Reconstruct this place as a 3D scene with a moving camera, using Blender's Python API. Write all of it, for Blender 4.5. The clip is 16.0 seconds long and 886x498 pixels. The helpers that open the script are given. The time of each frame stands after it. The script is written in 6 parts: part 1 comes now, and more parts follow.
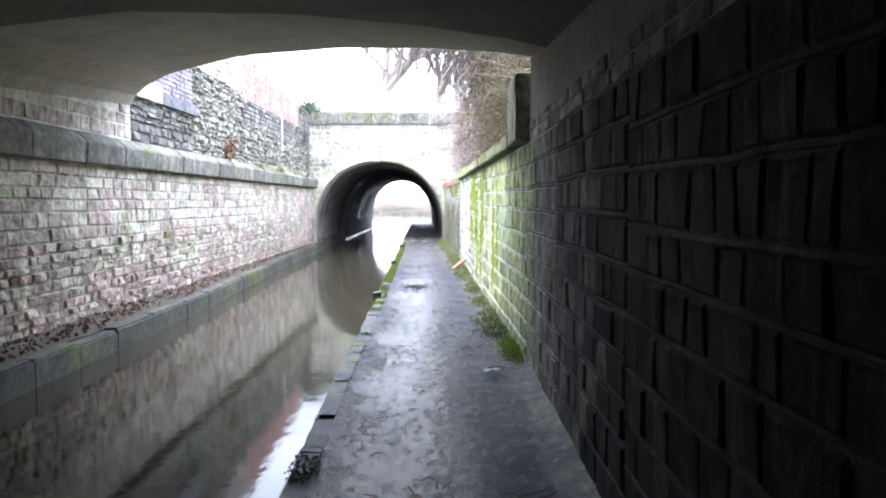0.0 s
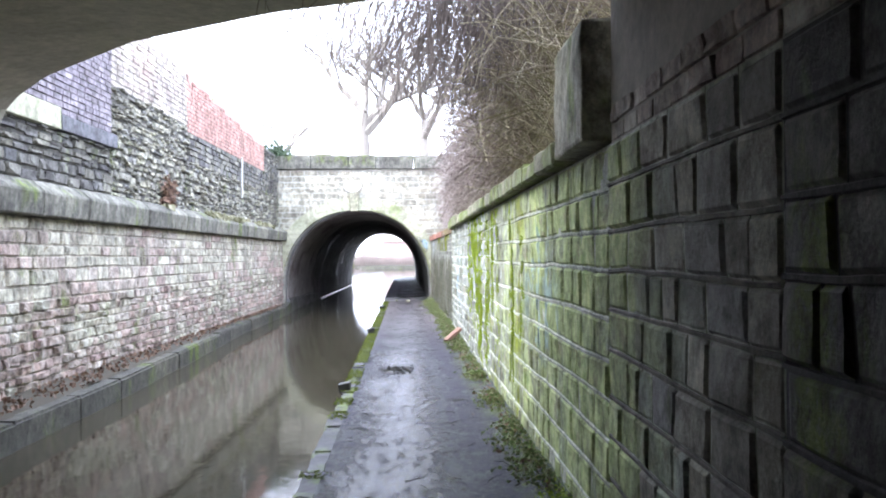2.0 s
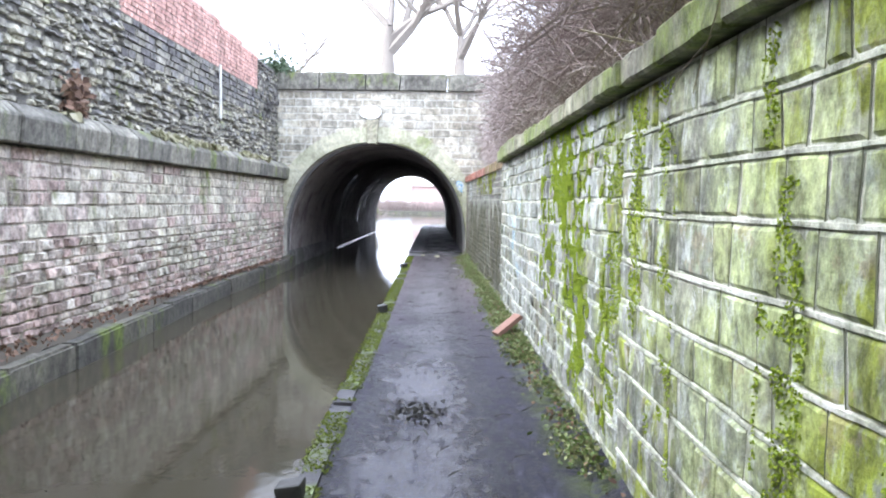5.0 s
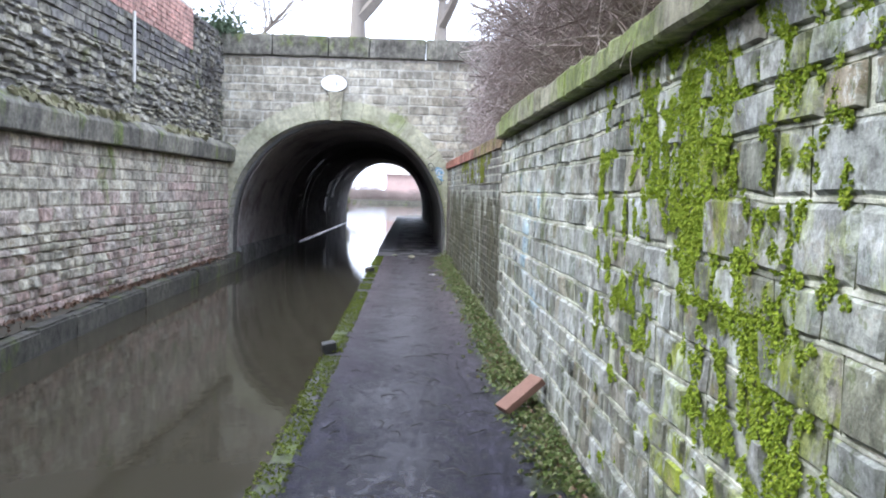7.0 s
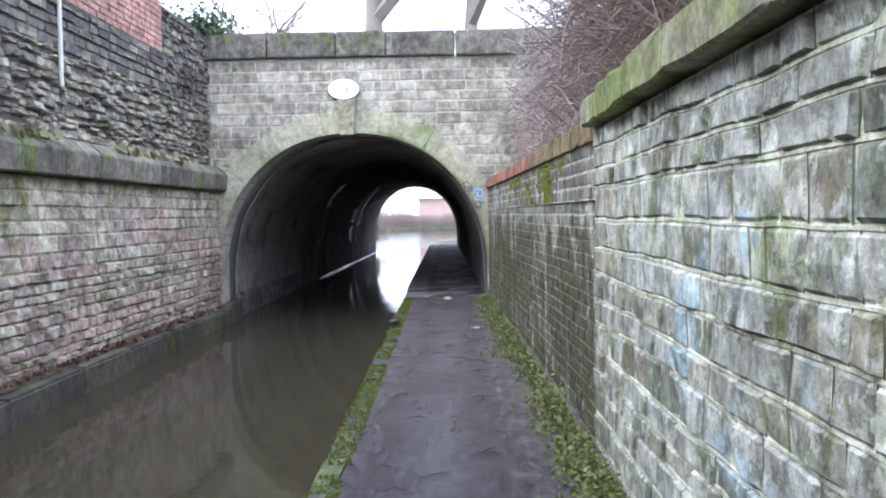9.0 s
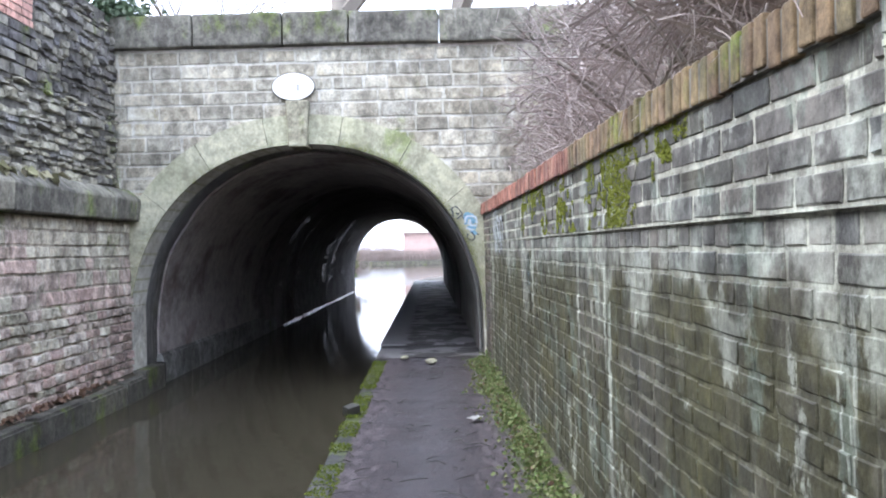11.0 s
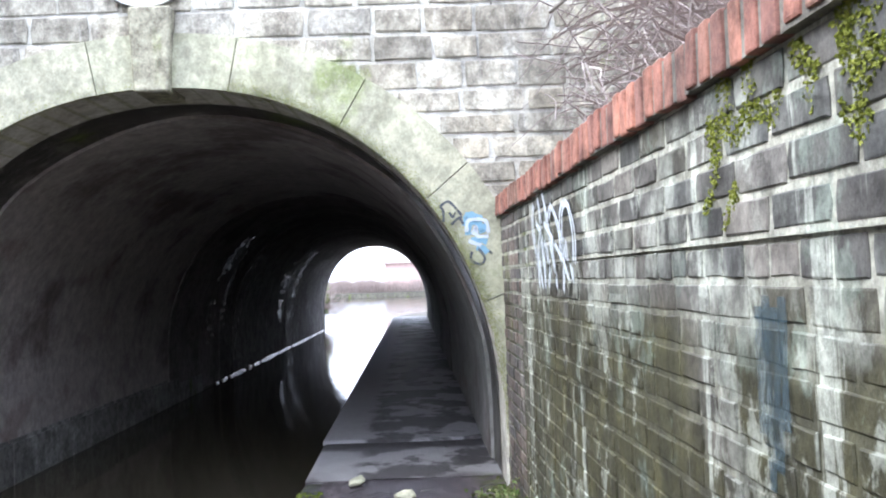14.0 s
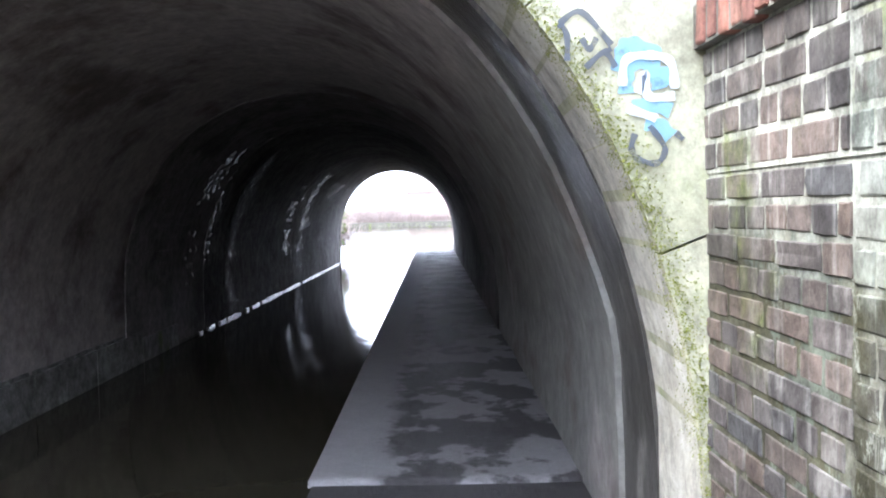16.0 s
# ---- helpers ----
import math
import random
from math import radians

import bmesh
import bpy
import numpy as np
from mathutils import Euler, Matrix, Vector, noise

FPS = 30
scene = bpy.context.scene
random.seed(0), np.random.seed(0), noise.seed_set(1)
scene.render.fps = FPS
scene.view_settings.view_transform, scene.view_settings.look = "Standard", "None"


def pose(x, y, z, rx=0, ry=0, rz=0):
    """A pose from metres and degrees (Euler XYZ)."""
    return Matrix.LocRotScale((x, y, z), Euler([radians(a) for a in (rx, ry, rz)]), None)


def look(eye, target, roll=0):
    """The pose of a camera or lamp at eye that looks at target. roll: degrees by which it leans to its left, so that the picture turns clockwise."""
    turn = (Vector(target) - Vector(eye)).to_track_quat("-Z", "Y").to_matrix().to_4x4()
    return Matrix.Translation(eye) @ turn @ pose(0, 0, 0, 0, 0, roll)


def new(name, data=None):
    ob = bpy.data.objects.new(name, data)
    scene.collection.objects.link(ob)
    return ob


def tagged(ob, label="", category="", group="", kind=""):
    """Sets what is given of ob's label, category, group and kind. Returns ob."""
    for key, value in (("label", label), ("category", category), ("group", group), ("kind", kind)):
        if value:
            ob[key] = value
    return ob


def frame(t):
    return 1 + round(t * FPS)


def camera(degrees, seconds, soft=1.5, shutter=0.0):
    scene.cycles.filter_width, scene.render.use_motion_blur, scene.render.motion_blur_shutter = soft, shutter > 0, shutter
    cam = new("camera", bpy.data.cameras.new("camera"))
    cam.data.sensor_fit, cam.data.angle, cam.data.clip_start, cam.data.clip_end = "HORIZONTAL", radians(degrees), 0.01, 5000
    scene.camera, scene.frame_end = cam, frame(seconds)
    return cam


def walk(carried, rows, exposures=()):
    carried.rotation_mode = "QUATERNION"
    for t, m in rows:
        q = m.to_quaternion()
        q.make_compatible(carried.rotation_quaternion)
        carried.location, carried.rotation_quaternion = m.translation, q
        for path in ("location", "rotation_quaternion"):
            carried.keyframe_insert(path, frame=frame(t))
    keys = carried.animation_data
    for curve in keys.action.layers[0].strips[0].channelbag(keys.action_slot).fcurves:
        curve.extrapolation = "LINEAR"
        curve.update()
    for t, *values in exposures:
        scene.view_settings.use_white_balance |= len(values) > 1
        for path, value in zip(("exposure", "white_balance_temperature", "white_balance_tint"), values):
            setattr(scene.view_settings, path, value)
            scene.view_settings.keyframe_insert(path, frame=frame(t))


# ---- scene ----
cam = camera(55.1, 16.0, soft=2.0)
METRES, EYE, TILT, LEAN, TURN = 26.0, 1.35, -3.2, 0.0, 0.0
ROWS = [
    (0.0, 0.0, 0.0, 0.0, -0.0, 0.0, -0.0),
    (0.5, 0.0003, 0.0308, 0.0023, -0.56, 1.55, 1.45),
    (1.0, -0.0019, 0.0644, 0.0041, -0.87, 3.58, -0.16),
    (1.5, -0.0012, 0.0954, 0.0055, -1.26, 3.9, 1.71),
    (2.0, -0.0039, 0.1275, 0.0072, -1.14, 3.64, 0.43),
    (2.5, -0.0034, 0.1573, 0.0079, -1.56, 1.99, 0.1),
    (3.0, -0.0045, 0.1906, 0.0093, -0.66, 0.22, -1.73),
    (3.5, -0.0031, 0.2204, 0.0108, -0.16, -0.7, -0.5),
    (4.0, -0.0049, 0.2543, 0.0133, 1.78, 0.34, -0.87),
    (6.5, -0.0097, 0.4031, 0.0216, -1.23, -0.66, -1.02),
    (7.0, -0.01, 0.4371, 0.0241, -0.84, -0.67, -1.59),
    (7.5, -0.0104, 0.4674, 0.0271, -1.0, 0.95, -1.62),
    (8.0, -0.0109, 0.5007, 0.0294, -1.1, 1.69, -1.57),
    (8.5, -0.0125, 0.5298, 0.0308, -0.85, 1.54, -0.15),
    (9.0, -0.0124, 0.5627, 0.0325, 1.55, 0.86, 0.76),
    (9.5, -0.0138, 0.5927, 0.0346, 1.87, 1.63, 0.23),
    (12.0, -0.0136, 0.7504, 0.0431, -0.21, 3.25, 1.7),
    (12.5, -0.0158, 0.78, 0.0434, -0.04, 1.29, -0.54),
    (13.0, -0.0142, 0.8132, 0.046, -1.36, 0.53, 1.7),
    (13.5, -0.0158, 0.8419, 0.0484, -0.05, 3.82, 1.05),
    (14.0, -0.0153, 0.8735, 0.0505, -0.43, 5.18, 1.99),
    (14.5, -0.0179, 0.9029, 0.0511, -0.23, 4.21, 0.31),
    (15.0, -0.0191, 0.9354, 0.0523, 0.75, 1.67, 1.43),
    (15.5, -0.0223, 0.9645, 0.054, 2.7, 0.72, 0.38),
    (16.0, -0.0246, 0.9963, 0.0564, 0.94, 0.5, 1.26),
]
EXPOSURES = [(0.0, 2.4), (1.0, 2.32), (2.5, 1.86), (3.5, 1.97), (4.0, 1.93), (6.5, 1.12), (8.0, 0.97), (9.5, 0.97), (12.0, 1.35), (14.0, 1.55), (15.0, 1.66), (15.5, 1.98), (16.0, 2.3)]
walk(cam, [(t, pose(0, 0, EYE, TILT, LEAN, TURN) @ pose(METRES * x, METRES * y, METRES * z, 90 + pitch, roll, yaw)) for t, x, y, z, yaw, pitch, roll in ROWS], exposures=EXPOSURES)

# ---- daylight: bright overcast sky ----
SUN_UP, SUN_TURN = radians(52), radians(256)
world = bpy.data.worlds.new("overcast_sky")
scene.world = world
world.use_nodes = True
wt = world.node_tree
sky = wt.nodes.new("ShaderNodeTexSky")
sky.sky_type, sky.sun_disc = "NISHITA", False
sky.sun_elevation, sky.sun_rotation = SUN_UP, SUN_TURN
sky.dust_density, sky.air_density, sky.ozone_density = 4.0, 1.0, 1.0
grey = wt.nodes.new("ShaderNodeHueSaturation")
grey.inputs["Saturation"].default_value = 0.22
wt.links.new(sky.outputs[0], grey.inputs["Color"])
cloud = wt.nodes.new("ShaderNodeMix")
cloud.data_type = "RGBA"
cloud.inputs[0].default_value, cloud.inputs[7].default_value = 0.7, (13.3, 15.0, 19.2, 1)
wt.links.new(grey.outputs[0], cloud.inputs[6])
wt.links.new(cloud.outputs[2], wt.nodes["Background"].inputs["Color"])
wt.nodes["Background"].inputs["Strength"].default_value = 0.15
sun = new("sun", bpy.data.lights.new("sun", "SUN"))
sun.data.energy, sun.data.angle, sun.data.color = 1.4, radians(40), (1.0, 0.98, 0.95)
sun.matrix_world = look((0, 0, 60), Vector((0, 0, 60)) - Vector((math.sin(SUN_TURN) * math.cos(SUN_UP), math.cos(SUN_TURN) * math.cos(SUN_UP), math.sin(SUN_UP))))


# ---- materials ----
class Nodes:
    """A small builder of node materials, in world metres."""

    def __init__(self, name, rough=0.85):
        self.mat = bpy.data.materials.new(name)
        self.mat.use_nodes = True
        self.t = self.mat.node_tree
        self.bsdf = self.t.nodes["Principled BSDF"]
        self.geo = self.t.nodes.new("ShaderNodeNewGeometry")
        self.obj = self.t.nodes.new("ShaderNodeObjectInfo")
        self.pos = self.geo.outputs["Position"]
        self.put("Roughness", rough)

    def put(self, key, value):
        if isinstance(value, bpy.types.NodeSocket):
            self.t.links.new(value, self.bsdf.inputs[key])
        else:
            self.bsdf.inputs[key].default_value = value

    def math(self, op, a, b=0.0, c=0.0):
        n = self.t.nodes.new("ShaderNodeMath")
        n.operation = op
        for i, v in enumerate((a, b, c)):
            if isinstance(v, bpy.types.NodeSocket):
                self.t.links.new(v, n.inputs[i])
            else:
                n.inputs[i].default_value = v
        return n.outputs[0]

    def scaled(self, sx, sy, sz):
        n = self.t.nodes.new("ShaderNodeVectorMath")
        n.operation = "MULTIPLY"
        self.t.links.new(self.pos, n.inputs[0])
        n.inputs[1].default_value = (sx, sy, sz)
        return n.outputs[0]

    def noise(self, scale, detail=4.0, stretch=(1, 1, 1), rough=0.55):
        n = self.t.nodes.new("ShaderNodeTexNoise")
        n.inputs["Scale"].default_value, n.inputs["Detail"].default_value, n.inputs["Roughness"].default_value = scale, detail, rough
        self.t.links.new(self.scaled(*stretch), n.inputs["Vector"])
        return n.outputs["Fac"]

    def cells(self, scale, stretch=(1, 1, 1), feature="DISTANCE_TO_EDGE"):
        n = self.t.nodes.new("ShaderNodeTexVoronoi")
        n.feature = feature
        n.inputs["Scale"].default_value = scale
        self.t.links.new(self.scaled(*stretch), n.inputs["Vector"])
        return n.outputs["Distance"]

    def step(self, v, a, b):
        n = self.t.nodes.new("ShaderNodeMapRange")
        n.interpolation_type = "SMOOTHSTEP"
        self.t.links.new(v, n.inputs["Value"])
        n.inputs["From Min"].default_value, n.inputs["From Max"].default_value = a, b
        return n.outputs["Result"]

    def axis(self, i):
        n = self.t.nodes.new("ShaderNodeSeparateXYZ")
        self.t.links.new(self.pos, n.inputs[0])
        return n.outputs[i]

    def window(self, i, a, b, soft):
        v = self.math("ADD", self.axis(i), self.math("MULTIPLY_ADD", self.noise(1.8, 5), 1.6, -0.8))
        return self.math("MULTIPLY", self.step(v, a - soft, a + soft), self.math("SUBTRACT", 1.0, self.step(v, b - soft, b + soft)))

    def ramp(self, v, *colours):
        n = self.t.nodes.new("ShaderNodeValToRGB")
        e = n.color_ramp.elements
        while len(e) < len(colours):
            e.new(0.5)
        for i, c in enumerate(colours):
            e[i].position = i / max(1, len(colours) - 1)
            e[i].color = (*c, 1)
        self.t.links.new(v, n.inputs["Fac"])
        return n.outputs["Color"]

    def mix(self, f, a, b, mode="MIX"):
        n = self.t.nodes.new("ShaderNodeMix")
        n.data_type, n.blend_type = "RGBA", mode
        for k, v in ((0, f), (6, a), (7, b)):
            if isinstance(v, bpy.types.NodeSocket):
                self.t.links.new(v, n.inputs[k])
            else:
                n.inputs[k].default_value = v if k == 0 else (*v, 1)
        return n.outputs[2]

    def piece(self):
        """A random value for each stone, brick or leaf."""
        return self.math("FRACT", self.math("MULTIPLY_ADD", self.obj.outputs["Random"], 7.31, self.geo.outputs["Random Per Island"]))

    def bump(self, height, strength=0.5, dist=0.02):
        n = self.t.nodes.new("ShaderNodeBump")
        n.inputs["Strength"].default_value, n.inputs["Distance"].default_value = strength, dist
        self.t.links.new(height, n.inputs["Height"])
        self.put("Normal", n.outputs[0])

    def done(self, colour, rough=None):
        self.put("Base Color", colour if isinstance(colour, bpy.types.NodeSocket) else (*colour, 1))
        if rough is not None:
            self.put("Roughness", rough)
        return self.mat


def masonry(name, tones, stain=(0.06, 0.055, 0.05), stained=0.5, moss=0.0, mossy=(0.16, 0.22, 0.03), lime=0.0, rough=0.85, blotch=1.2, extra=None, gloss=0.5, relief=0.4, tint=None, wear=1.0):
    """Stone or brick: a tone for each piece, grain, damp stains, moss and pale lime runs."""
    n = Nodes(name, rough)
    n.put("Specular IOR Level", gloss)
    base = n.ramp(n.piece(), *tones)
    grain, pits = n.noise(48, 6, rough=0.65), n.noise(13, 6, rough=0.6)
    base = n.mix(0.5, base, n.ramp(grain, (0.32, 0.32, 0.32), (0.66, 0.65, 0.63)), "OVERLAY")
    base = n.mix(0.6, base, n.ramp(pits, (0.2, 0.2, 0.2), (0.5, 0.5, 0.5), (0.78, 0.77, 0.75)), "OVERLAY")
    if tint:
        base = n.mix(n.math("MULTIPLY", n.step(n.noise(0.55, 5), 0.42, 0.62), 0.5), base, tint)
    big = n.noise(blotch, 6, rough=0.65)
    base = n.mix(n.math("MULTIPLY", n.step(big, 0.48, 0.64), stained), base, stain)
    if lime:
        runs = n.noise(2.2, 6, (2.2, 2.2, 0.35), 0.62)
        base = n.mix(n.math("MULTIPLY", n.step(runs, 0.54, 0.66), lime), base, (0.55, 0.54, 0.5))
        fine = n.noise(9, 5, (2.0, 2.0, 0.13))
        base = n.mix(n.math("MULTIPLY", n.step(fine, 0.58, 0.68), lime * 0.8), base, (0.6, 0.6, 0.57))
    if moss:
        m = n.math("MULTIPLY", n.step(n.noise(1.7, 7, (1, 1, 0.6), 0.65), 0.62 - 0.3 * moss, 0.74 - 0.2 * moss), n.step(grain, 0.25, 0.5))
        base = n.mix(n.math("MULTIPLY", m, 0.85), base, n.ramp(n.noise(25, 3), tuple(0.5 * c for c in mossy), mossy))
    if extra:
        base = extra(n, base, grain)
    weather, flecks = n.noise(2.6, 9, (1, 1, 0.8), 0.72), n.noise(9, 10, (1, 1, 0.85), 0.82)
    base = n.mix(0.55 * wear, base, n.ramp(n.step(weather, 0.3, 0.7), (0.2, 0.19, 0.18), (0.5, 0.5, 0.5), (0.78, 0.78, 0.77)), "OVERLAY")
    base = n.mix(0.75 * wear, base, n.ramp(n.step(flecks, 0.34, 0.66), (0.12, 0.115, 0.11), (0.48, 0.48, 0.47), (0.84, 0.84, 0.82)), "OVERLAY")
    n.bump(n.math("MULTIPLY_ADD", pits, 1.2, n.math("MULTIPLY", grain, 0.7)), relief, 0.016)
    return n.done(base)


def wall_growth(n, base, grain):
    """The green film, bright moss and faded paint of the towpath wall."""
    film = n.math("MULTIPLY", n.window(1, 6.3, 11.2, 0.6), n.step(n.noise(2.6, 8, rough=0.7), 0.34, 0.58))
    base = n.mix(n.math("MULTIPLY", film, 0.75), base, n.ramp(grain, (0.3, 0.39, 0.14), (0.54, 0.6, 0.3)))
    fresh = n.math("MULTIPLY", n.window(1, 6.6, 9.4, 0.5), n.step(n.noise(1.9, 8, rough=0.7), 0.36, 0.56))
    base = n.mix(n.math("MULTIPLY", fresh, 0.7), base, n.ramp(grain, (0.36, 0.46, 0.14), (0.62, 0.7, 0.32)))
    for a, b, lo in ((9.7, 10.3, 0.47), (11.4, 12.6, 0.47), (12.9, 14.2, 0.49)):
        m = n.math("MULTIPLY", n.window(1, a, b, 0.25), n.step(n.noise(3.6, 8, (1, 1, 0.5), 0.7), lo, lo + 0.06))
        base = n.mix(n.math("MULTIPLY", m, 0.9), base, n.ramp(grain, (0.13, 0.18, 0.015), (0.36, 0.42, 0.03)))
    pale = n.math("MULTIPLY", n.window(1, 12.0, 19.2, 1.0), n.step(n.noise(2.0, 6, (1, 1, 0.7)), 0.48, 0.62))
    base = n.mix(n.math("MULTIPLY", pale, 0.25), base, (0.52, 0.54, 0.53))
    open_air = n.step(n.axis(1), 9.0, 12.0)
    base = n.mix(n.math("MULTIPLY", n.math("MULTIPLY", open_air, n.step(n.noise(5.5, 8, rough=0.72), 0.55, 0.59)), 0.6), base, (0.055, 0.06, 0.04))
    base = n.mix(n.math("MULTIPLY", n.step(n.noise(4.2, 8, (1, 1, 1.3), 0.7), 0.57, 0.61), 0.45), base, (0.26, 0.2, 0.13))
    some = n.math("GREATER_THAN", n.math("FRACT", n.math("MULTIPLY", n.piece(), 5.7)), 0.62)
    base = n.mix(n.math("MULTIPLY", n.math("MULTIPLY", some, n.window(1, 11.5, 19.0, 0.8)), 0.4), base, n.ramp(grain, (0.26, 0.29, 0.29), (0.52, 0.55, 0.55)))
    base = n.mix(n.math("MULTIPLY", n.math("MULTIPLY", open_air, n.step(n.noise(7.5, 9, rough=0.75), 0.55, 0.575)), 0.6), base, (0.1, 0.13, 0.05))
    flake = n.math("MULTIPLY", n.window(1, 10.5, 19.2, 1.0), n.step(n.noise(8.0, 9, (1, 1.2, 0.8), 0.75), 0.54, 0.56))
    base = n.mix(n.math("MULTIPLY", flake, 0.5), base, (0.52, 0.56, 0.57))
    for a, b in ((8.4, 9.6), (16.6, 18.0)):
        blue = n.math("MULTIPLY", n.window(1, a, b, 0.3), n.math("MULTIPLY", n.window(2, 0.7, 1.5, 0.2), n.step(n.noise(4.0, 4), 0.52, 0.6)))
        base = n.mix(n.math("MULTIPLY", blue, 0.55), base, (0.3, 0.46, 0.58))
    return base


def wet_seeps(n, base, grain):
    """Glistening wet arcs in the tunnel lining."""
    arc = n.math("MAXIMUM", n.window(1, 39.6, 40.1, 0.1), n.window(1, 45.5, 46.6, 0.1))
    wet = n.math("MULTIPLY", n.math("MULTIPLY", arc, n.step(n.noise(16, 4, (1, 1.5, 0.5)), 0.61, 0.64)), n.math("SUBTRACT", 1.0, n.step(n.axis(0), -3.6, -3.2)))
    n.put("Roughness", n.math("MULTIPLY_ADD", wet, -0.65, 0.95))
    n.put("Specular IOR Level", n.math("MULTIPLY_ADD", wet, 0.5, 0.12))
    return base


def brick_growth(n, base, grain):
    """Dark damp below the ledge, brown algae and pale lime runs on the engineering brick."""
    low = n.math("SUBTRACT", 1.0, n.step(n.axis(2), 1.2, 1.4))
    damp = n.math("MULTIPLY", low, n.step(n.noise(1.7, 8, (1, 1, 0.5), 0.68), 0.28, 0.5))
    base = n.mix(n.math("MULTIPLY", damp, 0.93), base, n.ramp(n.noise(6, 6, rough=0.65), (0.02, 0.021, 0.013), (0.05, 0.048, 0.023), (0.105, 0.096, 0.036)))
    base = n.mix(n.math("MULTIPLY", n.step(n.noise(4.5, 8, (1, 1, 0.6), 0.72), 0.55, 0.6), 0.5), base, (0.17, 0.21, 0.18))
    runs = n.math("MAXIMUM", n.step(n.noise(2.6, 7, (2.4, 2.4, 0.1), 0.62), 0.59, 0.63), n.math("MULTIPLY", n.step(n.noise(2.4, 9, (1.4, 1.4, 0.7), 0.75), 0.565, 0.6), 0.7))
    drip = n.math("MULTIPLY", n.window(2, 1.3, 1.46, 0.1), n.step(n.noise(5, 7, (1, 1, 0.5), 0.7), 0.44, 0.52))
    runs = n.math("MAXIMUM", runs, n.math("MULTIPLY", drip, 0.8))
    base = n.mix(n.math("MULTIPLY", runs, 0.55), base, n.ramp(grain, (0.36, 0.4, 0.35), (0.66, 0.69, 0.63)))
    return base


def pale_render(n, base, grain):
    """Pale cement render low on the towpath side of the lining."""
    side = n.math("MULTIPLY", n.step(n.axis(0), -0.75, -0.35), n.step(n.noise(1.1, 6, (1, 0.6, 0.6)), 0.3, 0.44))
    base = n.mix(n.math("MULTIPLY", side, 0.9), base, n.ramp(n.noise(6, 5), (0.2, 0.2, 0.19), (0.36, 0.36, 0.33)))
    rust = n.step(n.noise(1.8, 6, (1, 0.7, 1)), 0.56, 0.7)
    return n.mix(n.math("MULTIPLY", rust, 0.35), base, (0.14, 0.075, 0.05))


M_STONE_R = masonry("towpath_wall_stone", ((0.13, 0.145, 0.115), (0.29, 0.31, 0.29), (0.2, 0.21, 0.16), (0.35, 0.37, 0.36), (0.24, 0.23, 0.18), (0.16, 0.19, 0.17)), stained=0.25, moss=0.12, lime=0.15, relief=0.5, extra=wall_growth)
# shade under the bridge put into the tones of this stone and mortar
M_STONE_SHADE = masonry("shade_dark_stone", ((0.02, 0.0195, 0.021), (0.034, 0.0325, 0.033), (0.045, 0.043, 0.042)), stained=0.5, lime=0.08, relief=0.35, gloss=0.25, rough=0.9)
M_MORTAR_SHADE = masonry("shade_dark_mortar", ((0.045, 0.043, 0.042), (0.065, 0.062, 0.06)), stained=0.5)
M_STONE_L = masonry("canal_wall_brick", ((0.4, 0.33, 0.3), (0.48, 0.43, 0.39), (0.54, 0.5, 0.45), (0.42, 0.35, 0.32), (0.45, 0.42, 0.36)), stained=0.6, stain=(0.19, 0.16, 0.14), lime=0.4, moss=0.15, blotch=1.8, tint=(0.4, 0.27, 0.24))
M_BUFF_L = masonry("canal_wall_buff_stone", ((0.42, 0.38, 0.31), (0.52, 0.49, 0.41), (0.58, 0.55, 0.47), (0.46, 0.44, 0.36), (0.38, 0.36, 0.31)), stained=0.55, stain=(0.2, 0.185, 0.15), lime=0.35, moss=0.15, blotch=1.5)
M_PINK_L = masonry("canal_wall_pink_brick", ((0.42, 0.31, 0.28), (0.48, 0.38, 0.34), (0.38, 0.28, 0.26), (0.52, 0.42, 0.38)), stained=0.55, stain=(0.2, 0.16, 0.145), lime=0.35, blotch=1.8)
M_RUBBLE = masonry("rubble_stone", ((0.09, 0.085, 0.09), (0.16, 0.155, 0.15), (0.24, 0.23, 0.19), (0.12, 0.12, 0.13)), stained=0.5, moss=0.15)
M_RUBBLE_PALE = masonry("pale_rubble_stone", ((0.18, 0.175, 0.16), (0.28, 0.27, 0.23), (0.4, 0.385, 0.31), (0.22, 0.22, 0.225)), stained=0.45, moss=0.15, blotch=0.5)
M_RUBBLE_BED = masonry("rubble_bed", ((0.09, 0.085, 0.08), (0.13, 0.125, 0.11)), stained=0.4)
M_SLATE = masonry("slate_stone", ((0.1, 0.1, 0.12), (0.13, 0.13, 0.15)), stained=0.3)
M_RED = masonry("red_brick", ((0.4, 0.21, 0.18), (0.46, 0.27, 0.23), (0.42, 0.24, 0.21)), stained=0.25)
M_COPING_RED = masonry("coping_red_brick", ((0.23, 0.1, 0.08), (0.37, 0.17, 0.125), (0.3, 0.13, 0.1), (0.2, 0.095, 0.08), (0.36, 0.2, 0.155)), stained=0.4)
M_COPING_DULL = masonry("mossy_red_brick", ((0.2, 0.13, 0.09), (0.24, 0.17, 0.1), (0.17, 0.14, 0.08)), stained=0.4, moss=0.4)
M_LILAC = masonry("slate_brick", ((0.21, 0.185, 0.22), (0.27, 0.24, 0.275), (0.24, 0.21, 0.24)), stained=0.25)
M_BLUE = masonry("engineering_brick", ((0.06, 0.06, 0.06), (0.11, 0.105, 0.098), (0.16, 0.15, 0.138), (0.085, 0.09, 0.093), (0.08, 0.076, 0.06)), stained=0.35, rough=0.6, extra=brick_growth, relief=0.3)
